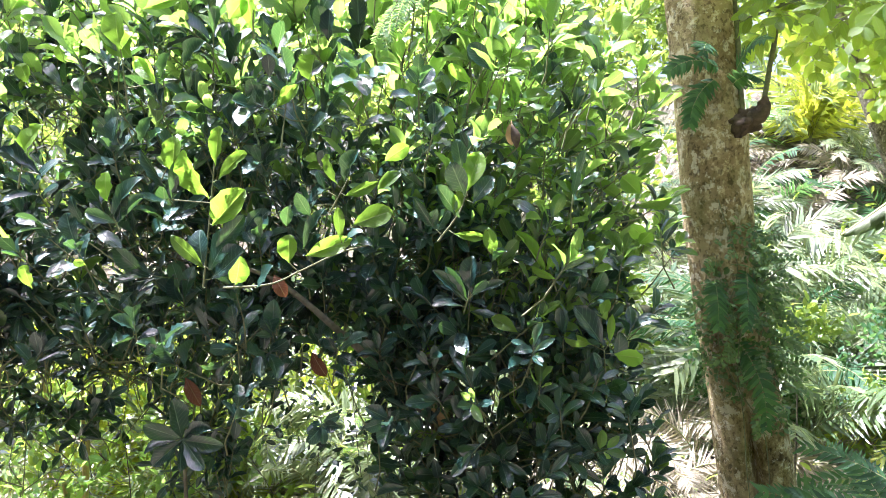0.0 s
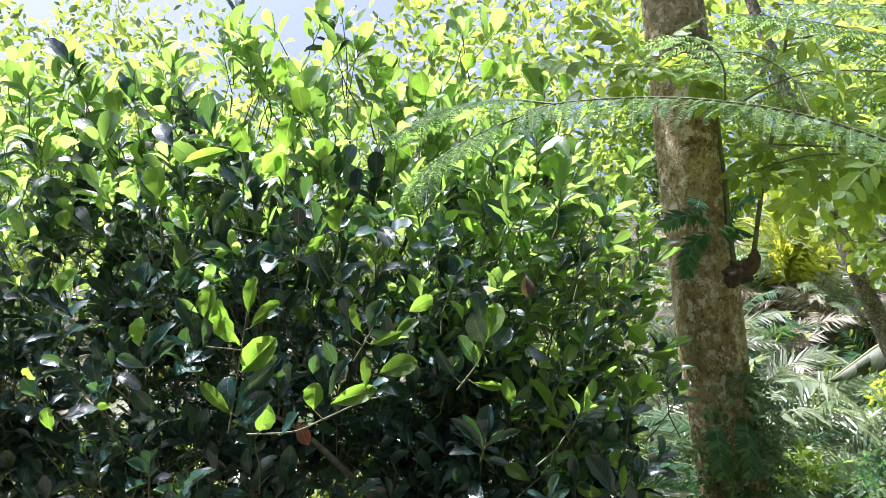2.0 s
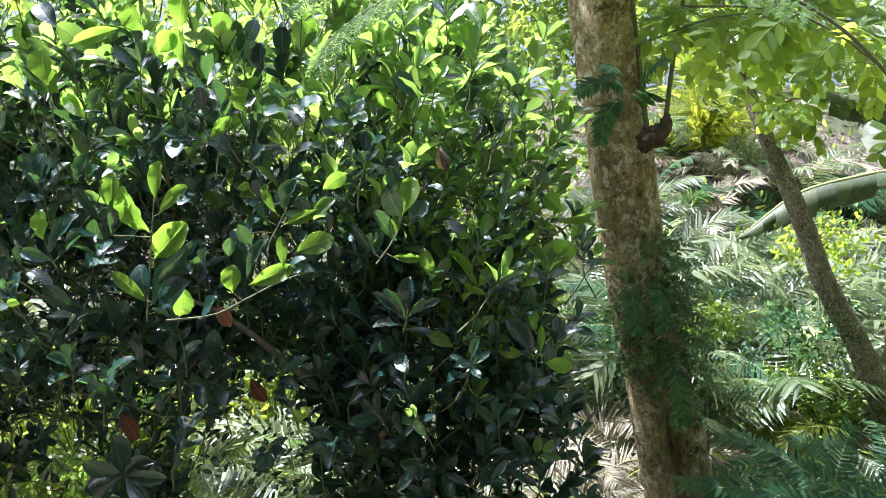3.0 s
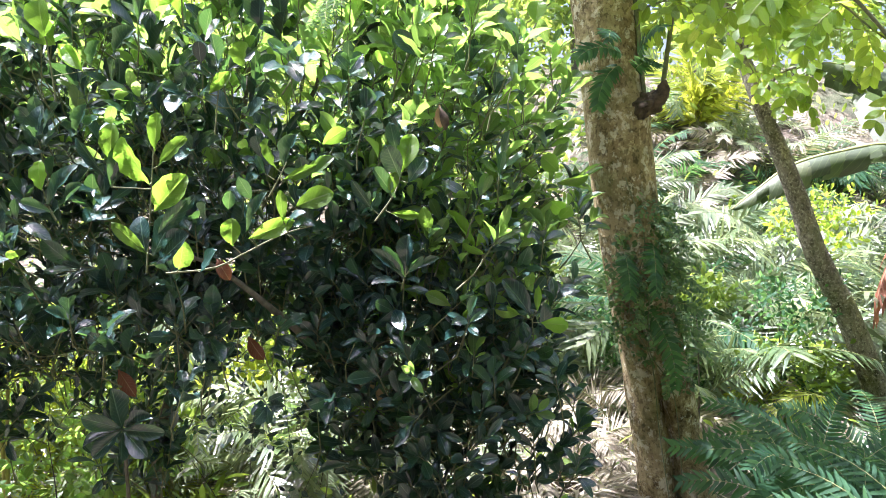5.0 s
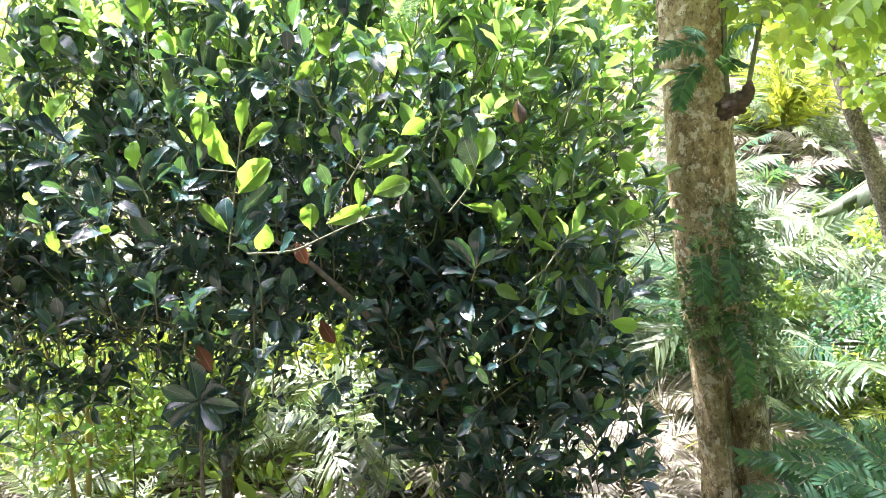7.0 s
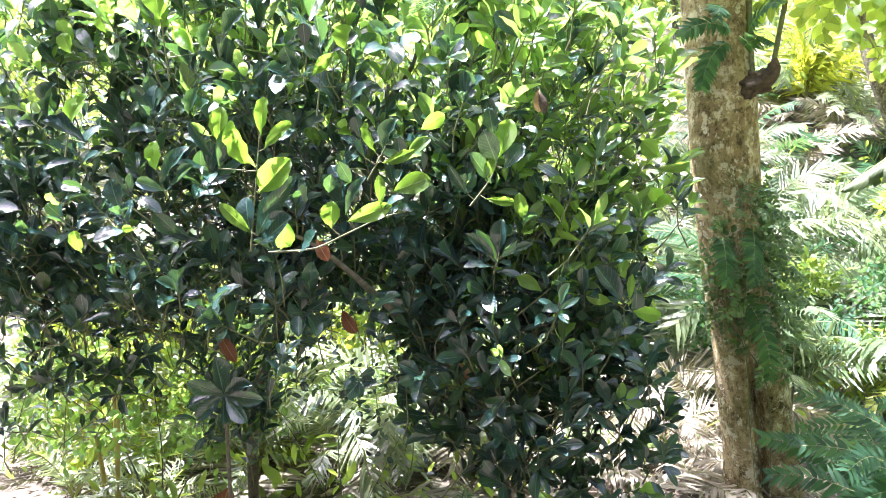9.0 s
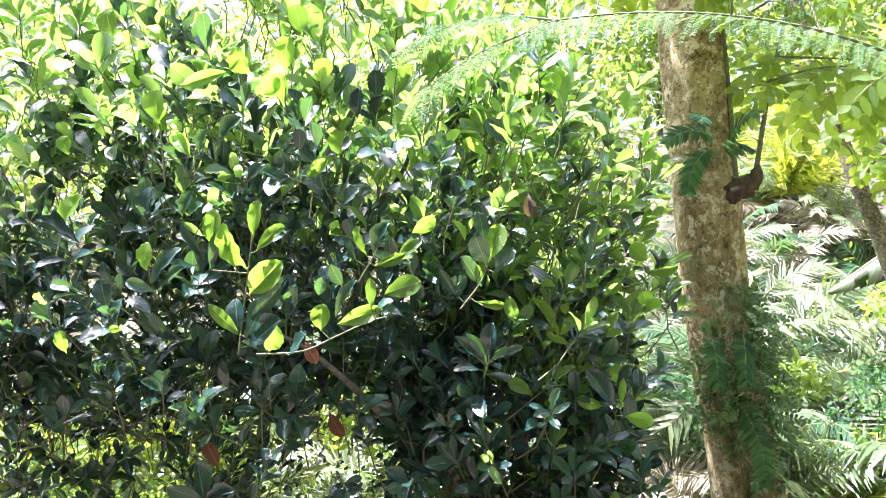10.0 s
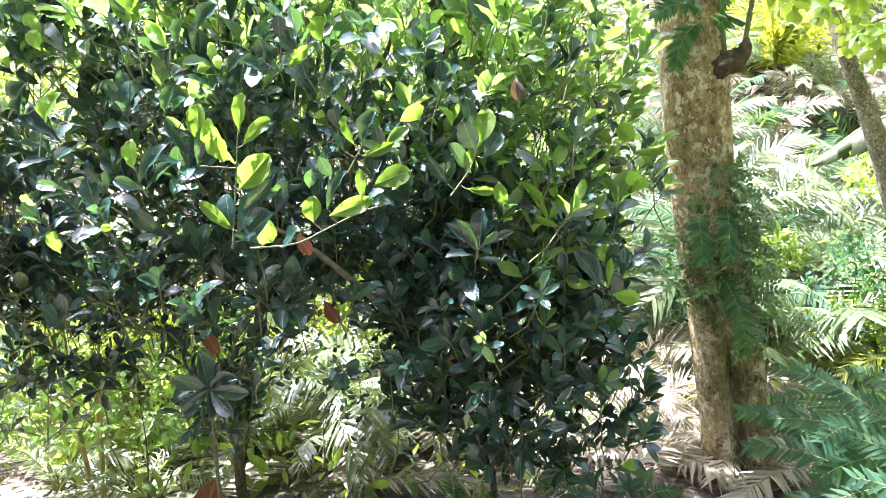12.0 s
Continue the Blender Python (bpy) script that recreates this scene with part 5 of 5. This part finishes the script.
z = np.array([ground_z(a, c) for a, c in zip(x, y)]) + RNG.uniform(0, 1, k) ** 1.5 * np.where(y > 7, 0.9, 0.35)
size = RNG.uniform(0.06, 0.16, k)
leaves(low, np.column_stack([x, y, z]), RNG.normal(0, 1, (k, 3)) + (0, 0, 0.7), RNG.normal(0, 0.6, (k, 3)) + (0, 0, 1), size, size * 0.35, 0.25, 0.25, "oval")
tagged(new("ground_cover", low.mesh("ground_cover", M_SMALL)), "low sunlit weeds covering the forest floor", "weeds", kind="stuff")


# ---- small things under and in the bush ----
def dead_leaf(base, tip, width, facing, label, group="dead leaves", material=M_DEAD):
    b = Build()
    leaves(b, [base], [np.subtract(tip, base)], [facing], np.linalg.norm(np.subtract(tip, base)), width, 0.35, 0.5, "obovate", 0.1)
    ob = new("dead_leaf", b.mesh("dead_leaf", material, base))
    ob.location = base
    return tagged(ob, label, "leaf", group)


dead_leaf((-1.05, 3.22, 0.84), (-0.98, 3.15, 0.76), 0.06, (0.2, -1, 0.2), "orange-red withered leaf caught in the twigs")
dead_leaf((-0.52, 3.2, 0.96), (-0.47, 3.14, 0.88), 0.06, (-0.2, -1, 0.1), "rusty withered leaf caught in the twigs")
dead_leaf((-0.5, 2.53, 1.33), (-0.46, 2.5, 1.27), 0.045, (0.1, -1, 0.3), "orange withered leaf on a twig")
dead_leaf((-0.08, 3.16, 0.755), (0.03, 3.1, 0.71), 0.05, (0.1, -1, 0.7), "pale brown curled dry leaf with stripes", "dead leaves", M_HUSK)
dead_leaf((-1.2, 3.35, -0.3), (-1.1, 3.3, 0.05), 0.16, (0.1, -1, 0.3), "large brown fallen leaf standing against the stem")

dead_leaf((0.262, 2.85, 1.855), (0.253, 2.83, 1.775), 0.034, (-0.4, -1, 0.5), "pale brown curled withered leaf hanging in the crown", "dead leaves", M_HUSK)
dead_leaf((0.260, 2.84, 1.842), (0.285, 2.8, 1.772), 0.035, (0.3, -1, 0.6), "dark brown curled withered leaf hanging in the crown", "dead leaves", M_STUB)

whorl_plant = thing("seedling", (-0.93, 2.95, -0.3), "seedling with a star of large dark glossy leaves", "seedling")
b = Build()
tube(b, smooth_line([(-0.93, 2.98, -0.34), (-0.94, 2.95, 0.2), (-0.93, 2.88, 0.68)], 20), np.linspace(0.011, 0.006, 20), 8, 0.04)
part("stem", b, M_LIMB, whorl_plant)
for i, (a, l) in enumerate(((95, 0.16), (150, 0.13), (30, 0.12), (-5, 0.13), (185, 0.12), (225, 0.12), (-45, 0.13), (270, 0.1))):
    way = (math.cos(radians(a)), -0.35, math.sin(radians(a)) * 0.9)
    single_leaf((-0.93, 2.87, 0.69), way, (RNG.normal(0, 0.5), -0.6, RNG.uniform(0.1, 0.7)), l * 1.15, l * 0.48, False, whorl_plant)

shrub("shrub", (-1.65, 3.95, 0), [((0, 0, 0.75), (0.5, 0.3, 0.5)), ((-0.55, 0.1, 0.7), (0.5, 0.35, 0.5)), ((0.4, -0.1, 0.55), (0.35, 0.25, 0.3))], 115, 0.058, "shaded shrub with small drooping dark green leaves", M_YOUNG, 0.006)
shrub("shrub", (-0.62, 3.95, 0), [((0, 0, 0.85), (0.5, 0.25, 0.38)), ((0.35, 0.05, 0.6), (0.35, 0.25, 0.4)), ((-0.42, -0.15, 0.8), (0.28, 0.2, 0.4))], 95, 0.046, "thin shaded shrub with small dark leaves under the crown", M_LEAF, 0.003, 5)
shrub("shrub", (-0.4, 4.3, 0), [((-0.15, 0, 1.12), (0.5, 0.15, 0.26)), ((0.2, 0.05, 0.8), (0.35, 0.15, 0.28))], 130, 0.05, "olive green shrub with small leaves in the shade of the crown", M_SMALL, 0.004, 5)
canes = thing("cane_clump", (-1.95, 4.0, -0.36), "clump of thin yellow canes", "canes")
for i in range(3):
    x = -1.95 + RNG.normal(0, 0.07)
    b = Build()
    tube(b, smooth_line([(x, 4.0 + RNG.normal(0, 0.1), -0.4), (x + RNG.normal(0, 0.03), 4.0, 0.2), (x + RNG.normal(-0.1, 0.1), 4.05, 0.75)], 14), np.linspace(0.014, 0.007, 14), 8)
    part("cane", b, M_YSTEM, canes)

# litter
lit = Build()
k = 7600
xy = np.stack([RNG.uniform(-5, 6.5, k), RNG.uniform(3.3, 11, k)], 1)
z = np.array([ground_z(x, y) for x, y in xy]) + RNG.uniform(0.004, 0.014, k)
ang = RNG.uniform(0, 6.28, k)
size = RNG.uniform(0.03, 0.1, k)
leaves(lit, np.column_stack([xy, z]), np.stack([np.cos(ang), np.sin(ang), RNG.normal(0, 0.2, k)], 1), np.array((0, 0, 1)) + RNG.normal(0, 0.2, (k, 3)), size, size * 0.4, RNG.normal(0.1, 0.3, k), 0.3, "oval")
tagged(new("leaf_litter", lit.mesh("leaf_litter", M_STRAW)), "pale dry fallen leaves covering the ground", "litter", kind="stuff")
fallen = thing("fallen_fronds", (0.9, 4.4, -0.36), "bleached fallen palm fronds on the ground", "fronds")
for i in range(84):
    x, y = (RNG.uniform(-1.4, 2.4), RNG.uniform(3.7, 5.4)) if i < 30 else (RNG.uniform(1.6, 4.6), RNG.uniform(5.0, 7.0)) if i < 46 else (RNG.uniform(2.2, 6.0), RNG.uniform(6.7, 9.0))
    a = RNG.uniform(0, 6.28) if i < 46 else RNG.normal(0.9, 0.5)
    line = rib((x, y, ground_z(x, y) + 0.05), (math.cos(a), math.sin(a), 0.35 if i < 46 else 0.75), RNG.uniform(0.6, 1.0), 0.6, 12)
    tagged(frond_part(fallen, line, pinnate(line, 24, 0.24, 0.024, 0.1, 0.9, 0.15), M_STRAW, 0.006), kind="stuff")
